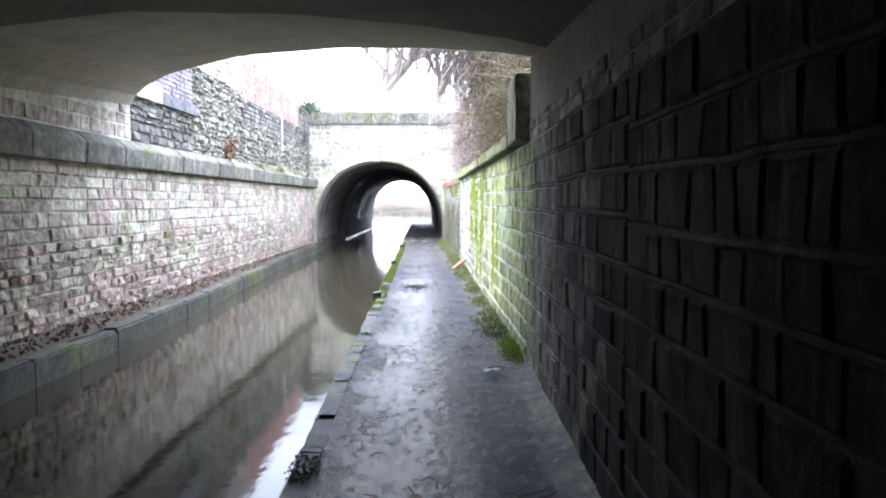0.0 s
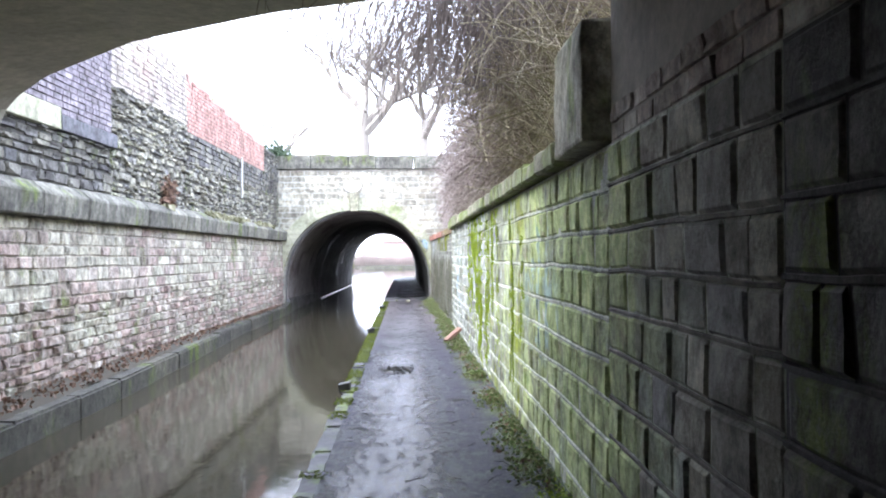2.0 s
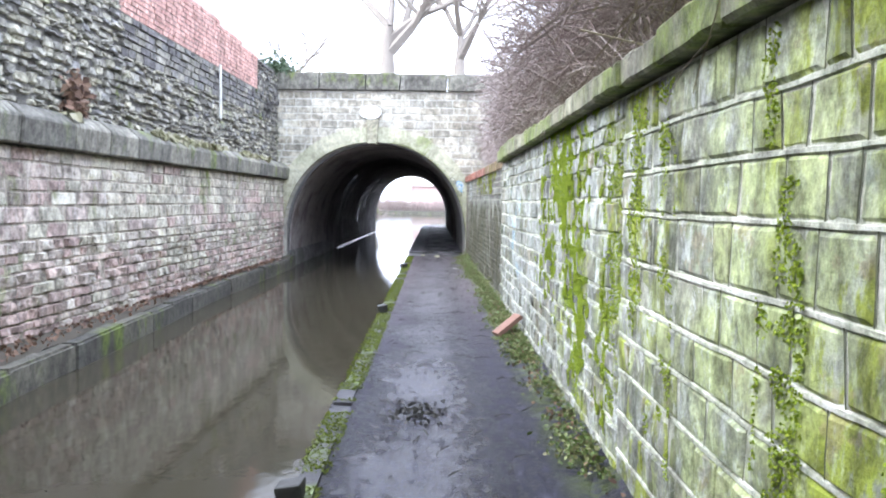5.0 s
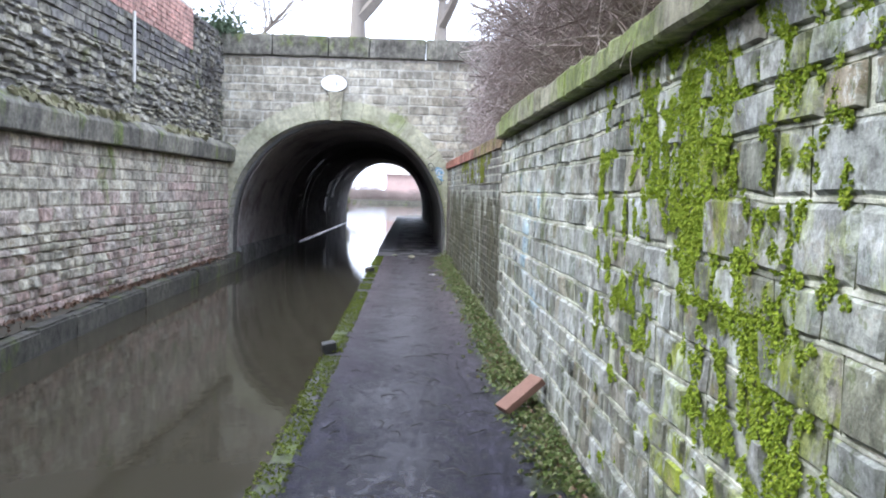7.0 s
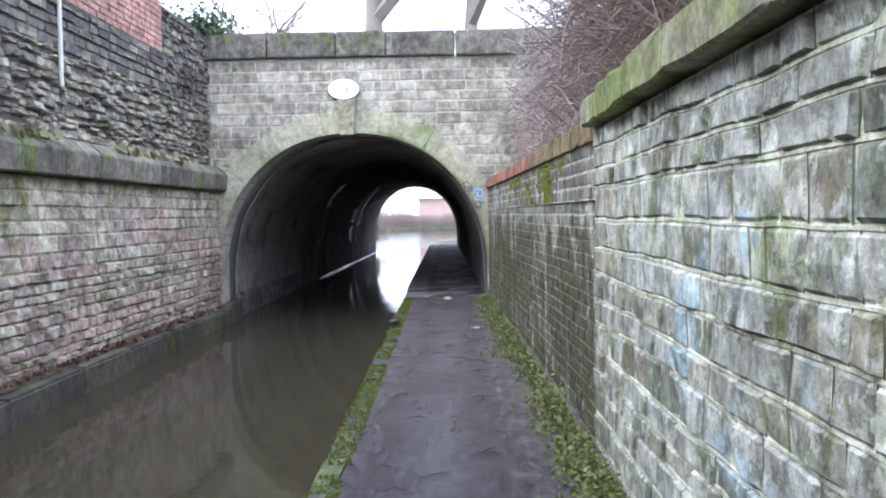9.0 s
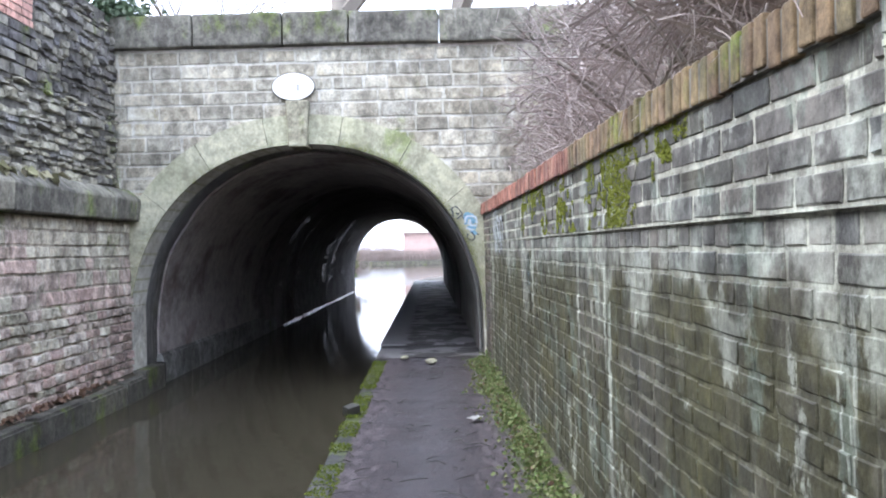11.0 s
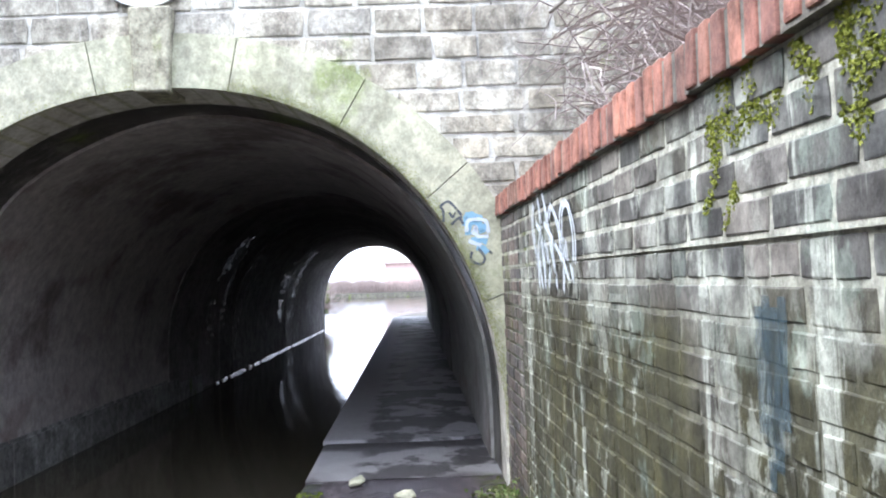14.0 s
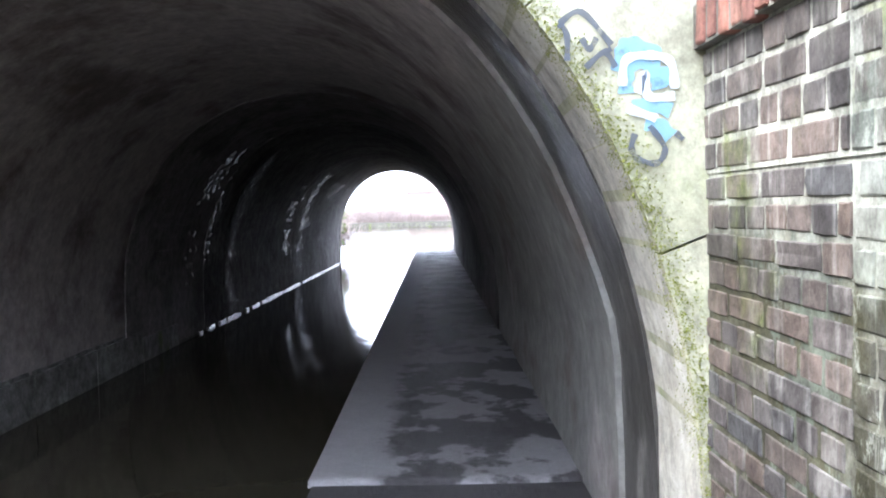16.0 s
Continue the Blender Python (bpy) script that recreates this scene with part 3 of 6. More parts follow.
class FittedWall:
    """Stones laid to wavy beds on the upright face from a to b; the face looks to the left of a -> b."""

    COLS, ROWS = (0.0, 0.07, 0.36, 0.66, 0.93, 1.0), (0.0, 0.09, 0.5, 0.91, 1.0)

    def __init__(self, parent, piece, a, b, proud=0.01, rough=0.006, wave=0.012, bed=0.016, gap=0.009, limit=300, ribbon=0.9):
        self.parent, self.piece, self.limit = parent, piece, limit
        self.a, self.run = Vector((*a, 0)), Vector((b[0] - a[0], b[1] - a[1], 0))
        self.length = self.run.length
        self.run.normalize()
        self.out = Vector((-self.run.y, self.run.x, 0))
        self.proud, self.rough, self.wave, self.bed, self.gap, self.ribbon = proud, rough, wave, bed, gap, ribbon
        self.rest, self.beds, self.gaps = {}, ([], []), ([], [])
        self.count = 0

    def at(self, u, z, off):
        return self.a + self.run * u + self.out * off + Vector((0, 0, z))

    def level(self, z, u, fixed):
        return z if fixed else z + self.wave * (noise.noise((u * 0.9, z * 9.7, 1.5)) + 0.5 * noise.noise((u * 3.1, z * 5.3, 4.0)))

    def strip(self, lists, points, half, off):
        verts, faces = lists
        q = len(verts)
        for u, z in points:
            h = half * (1 + 0.5 * noise.noise((u * 7, z * 7, 2)))
            verts += [self.at(u, z - h, -0.004), self.at(u, z - 0.6 * h, off), self.at(u, z + 0.6 * h, off), self.at(u, z + h, -0.004)]
        for i in range(len(points) - 1):
            k = q + 4 * i
            faces += [(k + c, k + c + 1, k + c + 5, k + c + 4) for c in range(3)]

    def slot(self, u0, z0, u1, z1, half):
        """The open joint between two stones."""
        verts, faces = self.gaps
        q = len(verts)
        for i in range(4):
            t = i / 3
            u, z = u0 + (u1 - u0) * t + 0.004 * noise.noise((u0 * 9, z0 * 9, 4 * t)), z0 + (z1 - z0) * t
            verts += [self.at(u - half, z, 0.0035), self.at(u + half, z, 0.0035)]
            if i:
                k = q + 2 * i - 2
                faces.append((k, k + 2, k + 3, k + 1))

    def stone(self, corners, z0, z1, first, last, material, single):
        (b0, b1), (t0, t1) = corners
        proud = self.proud * rng.uniform(0.5, 1.5) * (1 + 0.5 * noise.noise((z0 * 21, 0.3 * b0, 6.0)))
        tilt, seed = rng.uniform(-1, 1) * 0.5 * self.rough, rng.uniform(0, 90)
        verts = []
        for r in self.ROWS:
            for c in self.COLS:
                u = (b0 + (b1 - b0) * c) * (1 - r) + (t0 + (t1 - t0) * c) * r
                z = (self.level(z0, u, first) + 0.5 * self.bed) * (1 - r) + (self.level(z1, u, last) - 0.5 * self.bed) * r
                rim = c in (0.0, 1.0) or r in (0.0, 1.0)
                if rim:
                    u += 0.45 * self.gap * noise.noise((seed, z * 16, u * 16))
                    z += 0.35 * self.bed * noise.noise((u * 14, seed, z * 14))
                off = -0.003 if rim else proud + tilt * (2 * c - 1) + self.rough * noise.noise((u * 8 + seed, z * 8, 0.5)) * 1.3
                verts.append(self.at(u, z, off))
        n = len(self.COLS)
        faces = [(j * n + i, j * n + i + 1, j * n + n + i + 1, j * n + n + i) for j in range(len(self.ROWS) - 1) for i in range(n - 1)]
        if single and self.count < self.limit:
            self.count += 1
            ob = new(self.piece, raw(self.piece, verts, faces, material))
            ob.parent = self.parent
        else:
            v, f = self.rest.setdefault(material.name, (material, [], []))[1:]
            q = len(v)
            v += verts
            f += [tuple(q + i for i in face) for face in faces]

    def lay(self, z0, z1, high, long, choose, near=(0, 0)):
        heights = []
        while sum(heights) < z1 - z0:
            heights.append(rng.uniform(*high))
        heights = [h * (z1 - z0) / sum(heights) for h in heights]
        z = z0
        for k, h in enumerate(heights):
            cuts = [0.0]
            while cuts[-1] < self.length - long[0]:
                cuts.append(cuts[-1] + rng.uniform(*long) * (0.7 if rng.random() < 0.25 else 1.0))
            cuts[-1] = self.length
            lean = [0.0] + [rng.uniform(-0.012, 0.012) for _ in cuts[2:]] + [0.0]
            for i in range(len(cuts) - 1):
                g = 0.5 * self.gap
                lo, hi = (cuts[i] - lean[i] + g, cuts[i + 1] - lean[i + 1] - g), (cuts[i] + lean[i] + g, cuts[i + 1] + lean[i + 1] - g)
                mid = 0.5 * (cuts[i] + cuts[i + 1])
                self.stone((lo, hi), z, z + h, k == 0, k == len(heights) - 1, choose(mid, z + 0.5 * h), near[0] <= mid <= near[1])
                if i:
                    self.slot(cuts[i] - lean[i], self.level(z, cuts[i], k == 0), cuts[i] + lean[i], self.level(z + h, cuts[i], False), 0.42 * self.gap)
            z += h
            if k < len(heights) - 1:
                m = max(2, int(self.length / 0.09))
                self.strip(self.beds, [(self.length * i / m, self.level(z, self.length * i / m, False)) for i in range(m + 1)], 0.62 * self.bed, self.proud * self.ribbon)
        return self

    def finish(self, mortar, dark):
        for material, v, f in self.rest.values():
            tagged(part(self.piece, raw(self.piece, v, f, material), material, self.parent), kind="stuff")
        for name, lists, material in (("bed_mortar", self.beds, mortar), ("open_joint", self.gaps, dark)):
            if lists[0] and material:
                tagged(part(name, raw(name, *lists, material), material, self.parent), kind="stuff")


# ---- plan ----
WATER, KERB = -0.34, -0.09
PORTAL, MOUTH = 28.3, 54.0
BRIDGE_R, BRIDGE_L = Vector((0.74, 7.05)), Vector((-4.3, 11.8))


def path_edge(y):
    return -0.68 - 0.0235 * y


def right_wall(y):
    if y < 7.0:
        return 0.70
    if y < 19.4:
        return 0.70 - 0.30 * (y - 7.0) / 12.4
    return 0.40 - 0.35 * (y - 19.4) / 8.9


def ledge_edge(y):
    """The canal's far kerb."""
    return float(np.interp(y, (7.0, 12.0, 17.0, 22.0, 28.3), (-3.68, -3.71, -3.86, -4.1, -4.12)))


def axis_x(y):
    return -2.14 - 0.0185 * (y - PORTAL)


def bridge_y(x):
    return 7.05 + (0.74 - x) * 0.9425


def bridge_z(x, y):
    """The soffit of the skew bridge, which rises towards its mouth."""
    z = float(np.interp(x, (-4.32, -4.2, -4.0, -3.53, -2.4, -1.06, -0.17, 0.46, 0.74), (2.66, 2.8, 2.9, 3.0, 3.04, 2.91, 2.76, 2.62, 2.53)))
    return z - 0.06 * min(bridge_y(x) - y, 10.0)


def sheet(name, x_of, ys, zs, material, label="", n=10, lift=None):
    """A strip of ground between two edges."""
    verts, faces = [], []
    for y in ys:
        a, b = x_of(y)
        for i in range(n + 1):
            x = a + (b - a) * i / n
            verts.append((x, y, zs + (lift(x, y, i / n) if lift else 0)))
    for j in range(len(ys) - 1):
        for i in range(n):
            q = j * (n + 1) + i
            faces.append((q, q + 1, q + n + 2, q + n + 1))
    return tagged(new(name, raw(name, verts, faces, material, True)), label, kind="structure")


def steps(a, b, d):
    k = max(1, round((b - a) / d))
    return [a + (b - a) * i / k for i in range(k + 1)]


# ---- ground, water, path ----
tagged(new("ground", raw("ground", [(-2500, -2500, -1.4), (2500, -2500, -1.4), (2500, 2500, -1.4), (-2500, 2500, -1.4)], [(0, 1, 2, 3)], M_EARTH)), "brown earth ground under the canal and its banks", kind="structure")
tagged(new("water", raw("water", [(-7, -30, WATER), (0.5, -30, WATER), (0.5, 58, WATER), (-7, 58, WATER)], [(0, 1, 2, 3)], M_WATER)), "still murky brown-green canal water", kind="structure")
tagged(new("water_basin", raw("water_basin", [(-60, 58, WATER), (60, 58, WATER), (60, 126, WATER), (-60, 126, WATER)], [(0, 1, 2, 3)], M_BASIN)), "open canal water beyond the tunnel, bright with sky", kind="structure")


def path_lift(x, y, s):
    h = 0.012 * noise.noise((x * 3, y * 3, 0)) + 0.006 * noise.noise((x * 9, y * 7, 3))
    h += 0.004 * abs(math.sin(y * 2 * math.pi / 0.26 + 2 * noise.noise((x * 2, y, 7)))) * (1 if y < 8 else 0.0)
    h += 0.07 * max(0.0, (s - 0.82) / 0.18) ** 2
    h -= 0.035 * math.exp(-((x + 0.44) ** 2 / 0.03 + (y - 13.5) ** 2 / 0.05))
    h -= 0.018 * math.exp(-((x + 0.35 + 0.012 * y) ** 2) / 0.03)
    return h * min(1.0, (28.75 - y) / 0.9 + 0.05)


sheet("towpath", lambda y: (path_edge(y) + 0.13, right_wall(y) + 0.02), steps(-12, 28.75, 0.07), 0.0, M_MUD, "wet muddy towpath of worn setts with shallow puddles", 26, path_lift)
sheet("tunnel_path", lambda y: (path_edge(y), axis_x(y) + 2.2 - 0.0035 * (y - 28)), steps(28.75, 30.12, 0.1), 0.003, M_SLAB, "muddy concrete at the tunnel mouth with a dark puddle", 12, lambda x, y, s: 0.006 * noise.noise((x * 2, y * 2, 1)))
sheet("tunnel_slab", lambda y: (path_edge(y) - 0.02, axis_x(y) + 2.2 - 0.0035 * (y - 28)), [30.1, 30.11] + steps(30.2, 54.5, 0.3), 0.022, M_SLAB, "worn concrete towpath slab with dark damp patches in the tunnel", 8, lambda x, y, s: 0.006 * noise.noise((x * 2, y * 2, 1)) - (0.03 if y < 30.105 else 0))


# ---- walls of the cutting ----
def backing(name, plan, z0, z1, material, label):
    """A thick upright wall over a plan outline."""
    bm = bmesh.new()
    solid(bm, [(x, y, z0) for x, y in plan], [(x, y, z1) for x, y in plan])
    bmesh.ops.recalc_face_normals(bm, faces=bm.faces)
    return tagged(part(name, bm, material), label, kind="structure")


# wall under the bridge: its darkness is painted shade
wall_under = backing("wall_under_bridge", [(0.70, -14), (0.70, 3.2), (1.3, 3.2), (1.3, -14)], -1.4, 1.83, M_MORTAR_SHADE, "dark sooty stone wall under the bridge")
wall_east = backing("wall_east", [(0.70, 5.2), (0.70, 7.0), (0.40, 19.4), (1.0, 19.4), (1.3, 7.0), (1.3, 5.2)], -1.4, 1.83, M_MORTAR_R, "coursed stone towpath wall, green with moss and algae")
wall_mid = backing("wall_bridge_mouth", [(0.70, 3.2), (0.70, 5.2), (1.3, 5.2), (1.3, 3.2)], -1.4, 1.83, M_MORTAR_SHADE, "stone wall at the bridge mouth, sooty stones among mossy ones")
wall_brick = backing("wall_east_brick", [(0.44, 19.4), (0.05, PORTAL), (0.7, PORTAL), (1.0, 19.4)], -1.4, 1.78, M_MORTAR_DARK, "dark engineering brick wall with pale lime runs and moss")
wall_west = backing("wall_west", [(-4.3, PORTAL), (-4.3, -14), (-4.9, -14), (-4.9, PORTAL)], -1.4, 1.79, M_MORTAR_BUFF, "canal wall of weathered pink and buff bricks")
wall_upper = backing("wall_west_upper", [(-4.45, 29.0), (-4.45, 8.0), (-5.0, 8.0), (-5.0, 29.0)], 1.79, 4.3, M_RUBBLE_BED, "tall rubble stone retaining wall patched with brick")

# ---- bridge over the start ----
bridge = tagged(new("bridge"), "low skew canal bridge with a pale rendered flat arch", "bridge")


def inner_end(x):
    """Where the square inner vault ends and its skew extension begins."""
    return 6.0 + 0.15 * (0.74 - x)


def vault(name, start, end, drop, material):
    verts, faces = [], []
    xs = [-4.32 + 5.06 * (0.5 - 0.5 * math.cos(math.pi * i / 40)) for i in range(41)]
    rows = 30
    for j in range(rows + 1):
        for x in xs:
            y = start(x) + (end(x) - start(x)) * j / rows
            verts.append((x, y, bridge_z(x, y) - drop))
    n = len(xs)
    top = len(verts)
    verts += [(v[0], v[1], 3.35) for v in verts]
    for j in range(rows):
        for i in range(n - 1):
            q = j * n + i
            faces.append((q + n, q + n + 1, q + 1, q))
            faces.append((top + q, top + q + 1, top + q + n + 1, top + q + n))
    for i in range(n - 1):
        q = rows * n + i
        faces.append((q, top + q, top + q + 1, q + 1))
        faces.append((i, i + 1, top + i + 1, top + i))
    return part(name, raw(name, verts, faces, material), material, bridge)


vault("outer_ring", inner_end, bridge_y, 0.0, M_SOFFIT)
# the inner vault is darker than the outer ring
vault("inner_vault", lambda x: -14.0, inner_end, 0.05, M_SOFFIT_INNER)
# springing wall above the stone on the towpath side, and the haunch on the canal side
bm = bmesh.new()
solid(bm, [(0.72, -14, 1.83), (1.6, -14, 1.83), (1.6, 7.04, 1.83), (0.72, 7.04, 1.83)], [(0.72, -14, 3.35), (1.6, -14, 3.35), (1.6, 7.04, 3.35), (0.72, 7.04, 3.35)])
part("springing_wall", bm, M_SOFFIT, bridge)
bm = bmesh.new()
solid(bm, [(-6.5, -14, 1.79), (-4.31, -14, 1.79), (-4.31, 11.78, 1.79), (-6.5, 13.8, 1.79)], [(-6.5, -14, 3.35), (-4.31, -14, 3.35), (-4.31, 11.78, 3.35), (-6.5, 13.8, 3.35)])
part("haunch_wall", bm, M_MORTAR, bridge)
bm = bmesh.new()
solid(bm, [(-6.5, -14.0, 3.35), (1.6, -14.0, 3.35), (1.6, 6.3, 3.35), (-6.5, 13.35, 3.35)], [(-6.5, -14.0, 3.5), (1.6, -14.0, 3.5), (1.6, 6.3, 3.5), (-6.5, 13.35, 3.5)])
part("deck", bm, M_COPE, bridge)
# unseen end wall, added to shut daylight out of the bridge
backing("wall_south", [(-8, -15.5), (4, -15.5), (4, -14.01), (-8, -14.01)], -1.4, 4.5, M_MORTAR, "plain closing wall behind the bridge")

# ---- kerbs ----
kerb_west = tagged(new("kerb_west"), "low stone kerb along the canal under the brick wall", "kerb", kind="structure")
y = -12.0
while y < PORTAL - 0.2:
    l = min(rng.uniform(0.9, 1.5), PORTAL - y)
    bm = bmesh.new()
    a, b = ledge_edge(y), ledge_edge(y + l)
    o = rng.uniform(-0.012, 0.012)
    drop = KERB + rng.uniform(-0.02, 0.015)
    lo = [(a + o, y + 0.008, -1.3), (b + o, y + l - 0.008, -1.3), (b - 0.2, y + l - 0.008, -1.3), (a - 0.2, y + 0.008, -1.3)]
    solid(bm, lo, [(p, q, drop) for p, q, _ in lo])
    bmesh.ops.recalc_face_normals(bm, faces=bm.faces)
    bmesh.ops.bevel(bm, geom=[e for e in bm.edges if max(v.co.z for v in e.verts) > -0.5 and min(v.co.z for v in e.verts) > -0.5], offset=0.025, segments=2, affect="EDGES")
    roughen(bm, 0.012, 5)
    part("kerb_stone", bm, M_KERB, kerb_west)
    y += l
sheet("ledge_top", lambda y: (-4.32, ledge_edge(y) - 0.14), steps(-12, PORTAL, 0.2), KERB + 0.005, M_EARTH, "earth and leaf litter on the ledge below the brick wall", 6, lambda x, y, s: 0.06 * (1 - s) + 0.03 * noise.noise((x * 4, y * 4, 2)))
kerb_east = tagged(new("kerb_east"), "worn mossy stone edging of the towpath at the water", "kerb", kind="structure")
y = -12.0
while y < 28.7:
    l = min(rng.uniform(0.6, 1.15), 28.75 - y)
    bm = bmesh.new()
    a, b = path_edge(y), path_edge(y + l)
    o, h = rng.uniform(-0.014, 0.014), rng.uniform(-0.012, 0.014)
    lo = [(a + o, y + 0.006, -1.3), (a + 0.15, y + 0.006, -1.3), (b + 0.15, y + l - 0.006, -1.3), (b + o, y + l - 0.006, -1.3)]
    solid(bm, lo, [(p, q, h) for p, q, _ in lo])
    bmesh.ops.recalc_face_normals(bm, faces=bm.faces)
    bmesh.ops.bevel(bm, geom=[e for e in bm.edges if min(v.co.z for v in e.verts) > -0.5], offset=0.022, segments=2, affect="EDGES")
    bmesh.ops.subdivide_edges(bm, edges=[e for e in bm.edges if e.calc_length() > 0.3 and min(v.co.z for v in e.verts) > -0.5], cuts=5, use_grid_fill=True)
    roughen(bm, 0.012, 7)
    part("edge_stone", bm, M_EDGE, kerb_east)
    y += l
backing("path_side", [(path_edge(28.7), 28.75), (path_edge(54.5), 54.5), (path_edge(54.5) + 0.3, 54.5), (path_edge(28.7) + 0.3, 28.75)], -1.4, -0.008, M_SLAB, "concrete side of the tunnel towpath")

# ---- tunnel ----
tunnel = tagged(new("tunnel"), "dark brick-lined canal tunnel with a horseshoe arch", "tunnel", kind="structure")


def arch_points(y, grow=0.0, n=44, foot=-1.3):
    """The horseshoe outline at y, from the right foot over the crown to the left."""
    k = 1.0 - 0.12 * max(0.0, (y - PORTAL)) / (MOUTH - PORTAL)
    a, b, cx = 2.18 * k + grow, 2.3 + grow, axis_x(y)
    pts = [(cx + a, foot)]
    for i in range(n + 1):
        t = math.pi * i / n
        pts.append((cx + a * math.copysign(abs(math.cos(t)) ** 0.93, math.cos(t)), 0.4 + b * math.sin(t) ** 0.95))
    return pts + [(cx - a, foot)]


def lining(name, y0, y1, shrink, material, d, ragged=0.0):
    verts, faces = [], []
    ys = steps(y0, y1, d)
    for y in ys:
        for x, z in arch_points(y, -shrink):
            w = 0.012 * noise.noise((x * 2, y * 1.3, z * 2))
            slip = ragged * noise.noise((x * 1.7, 3.0, z * 1.7)) if y == ys[0] else 0.0
            verts.append((x + w, y + slip, z + w))
    n = len(arch_points(0))
    for j in range(len(ys) - 1):
        for i in range(n - 1):
            q = j * n + i
            faces.append((q, q + 1, q + n + 1, q + n))
    back = len(verts)
    for y in ys:
        for x, z in arch_points(y, 0.5):
            verts.append((x, y, z))
    for j in range(len(ys) - 1):
        for i in range(n - 1):
            q = back + j * n + i
            faces.append((q + n, q + n + 1, q + 1, q))
    for r in (0, (len(ys) - 1) * n):
        for i in range(n - 1):
            faces.append((r + i, back + r + i, back + r + i + 1, r + i + 1) if r == 0 else (r + i + 1, back + r + i + 1, back + r + i, r + i))
    return part(name, raw(name, verts, faces, material, False), material, tunnel)


# deeper stretches take darker brick, standing in for the fading daylight
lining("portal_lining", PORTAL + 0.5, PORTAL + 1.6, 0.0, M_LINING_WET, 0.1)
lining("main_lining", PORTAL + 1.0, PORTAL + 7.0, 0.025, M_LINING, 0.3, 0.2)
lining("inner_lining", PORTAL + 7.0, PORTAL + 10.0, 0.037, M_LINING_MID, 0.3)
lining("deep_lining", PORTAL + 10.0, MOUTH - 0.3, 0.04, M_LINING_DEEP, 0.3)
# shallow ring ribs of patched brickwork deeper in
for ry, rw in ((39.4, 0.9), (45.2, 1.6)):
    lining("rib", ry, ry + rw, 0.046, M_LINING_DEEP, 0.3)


def tunnel_ledge(y):
    """The water face of the ledge in the tunnel."""
    return axis_x(y) - float(np.interp(y, (30, 38, 54), (2.08, 2.03, 1.87)))


def ledge_top_z(y):
    return float(np.interp(y, (30, 36, 38, 54), (0.06, 0.04, -0.34, -0.34)))


ys = steps(PORTAL + 0.92, MOUTH, 1.28)
for ya, yb in zip(ys, ys[1:]):
    xa, xb = tunnel_ledge(ya), tunnel_ledge(yb)
    top = ledge_top_z(0.5 * (ya + yb))
    lo = [(xa, ya + 0.01, -1.3), (xb, yb - 0.01, -1.3), (xb - 0.4, yb - 0.01, -1.3), (xa - 0.4, ya + 0.01, -1.3)]
    bs = bmesh.new()
    solid(bs, lo, [(p, q, top) for p, q, _ in lo])
    bmesh.ops.recalc_face_normals(bs, faces=bs.faces)
    bmesh.ops.bevel(bs, geom=[e for e in bs.edges if min(v.co.z for v in e.verts) > -1], offset=0.03, segments=2, affect="EDGES")
    # ledge stones past 36 m share the lining's painted gloom
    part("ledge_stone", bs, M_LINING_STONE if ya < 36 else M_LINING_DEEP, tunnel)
# stop-plank groove between the kerb and the ledge; a black block paints its shade
bm = bmesh.new()
box(bm, -4.45, -4.2, PORTAL + 0.72, PORTAL + 0.92, -1.3, -0.04, 0.01)
part("groove", bm, M_BLACK, tunnel)
bm = bmesh.new()
box(bm, -4.45, ledge_edge(28.3) - 0.02, PORTAL + 0.01, PORTAL + 0.72, -1.3, -0.03, 0.02)
roughen(bm, 0.008, 6)
part("ledge_stone", bm, M_KERB, tunnel)
# worn wet brick edging on the low ledge
nose = tagged(new("ledge_edging"), "worn wet brick edging along the tunnel ledge", "edging", kind="structure")
bm = bmesh.new()
box(bm, -0.05, 0.05, -0.1, 0.1, -0.03, 0.022, 0.018)
roughen(bm, 0.008, 14)
edging = mesh_of(bm, "edging_brick")
edging.materials.append(M_WET)
y = 37.6
while y < 53.6:
    if rng.random() < max(0.08, 0.6 - 0.1 * (y - 37.6)):
        y += 0.215
        continue
    ob = new("edging_brick", edging)
    ob.parent = nose
    ob.matrix_basis = pose(tunnel_ledge(y) - 0.03 + rng.uniform(-0.008, 0.008), y, ledge_top_z(max(y, 40)) + 0.02 + rng.uniform(-0.012, 0.008), rng.uniform(-4, 4), rng.uniform(-8, 8), rng.uniform(-4, 4))
    y += 0.215


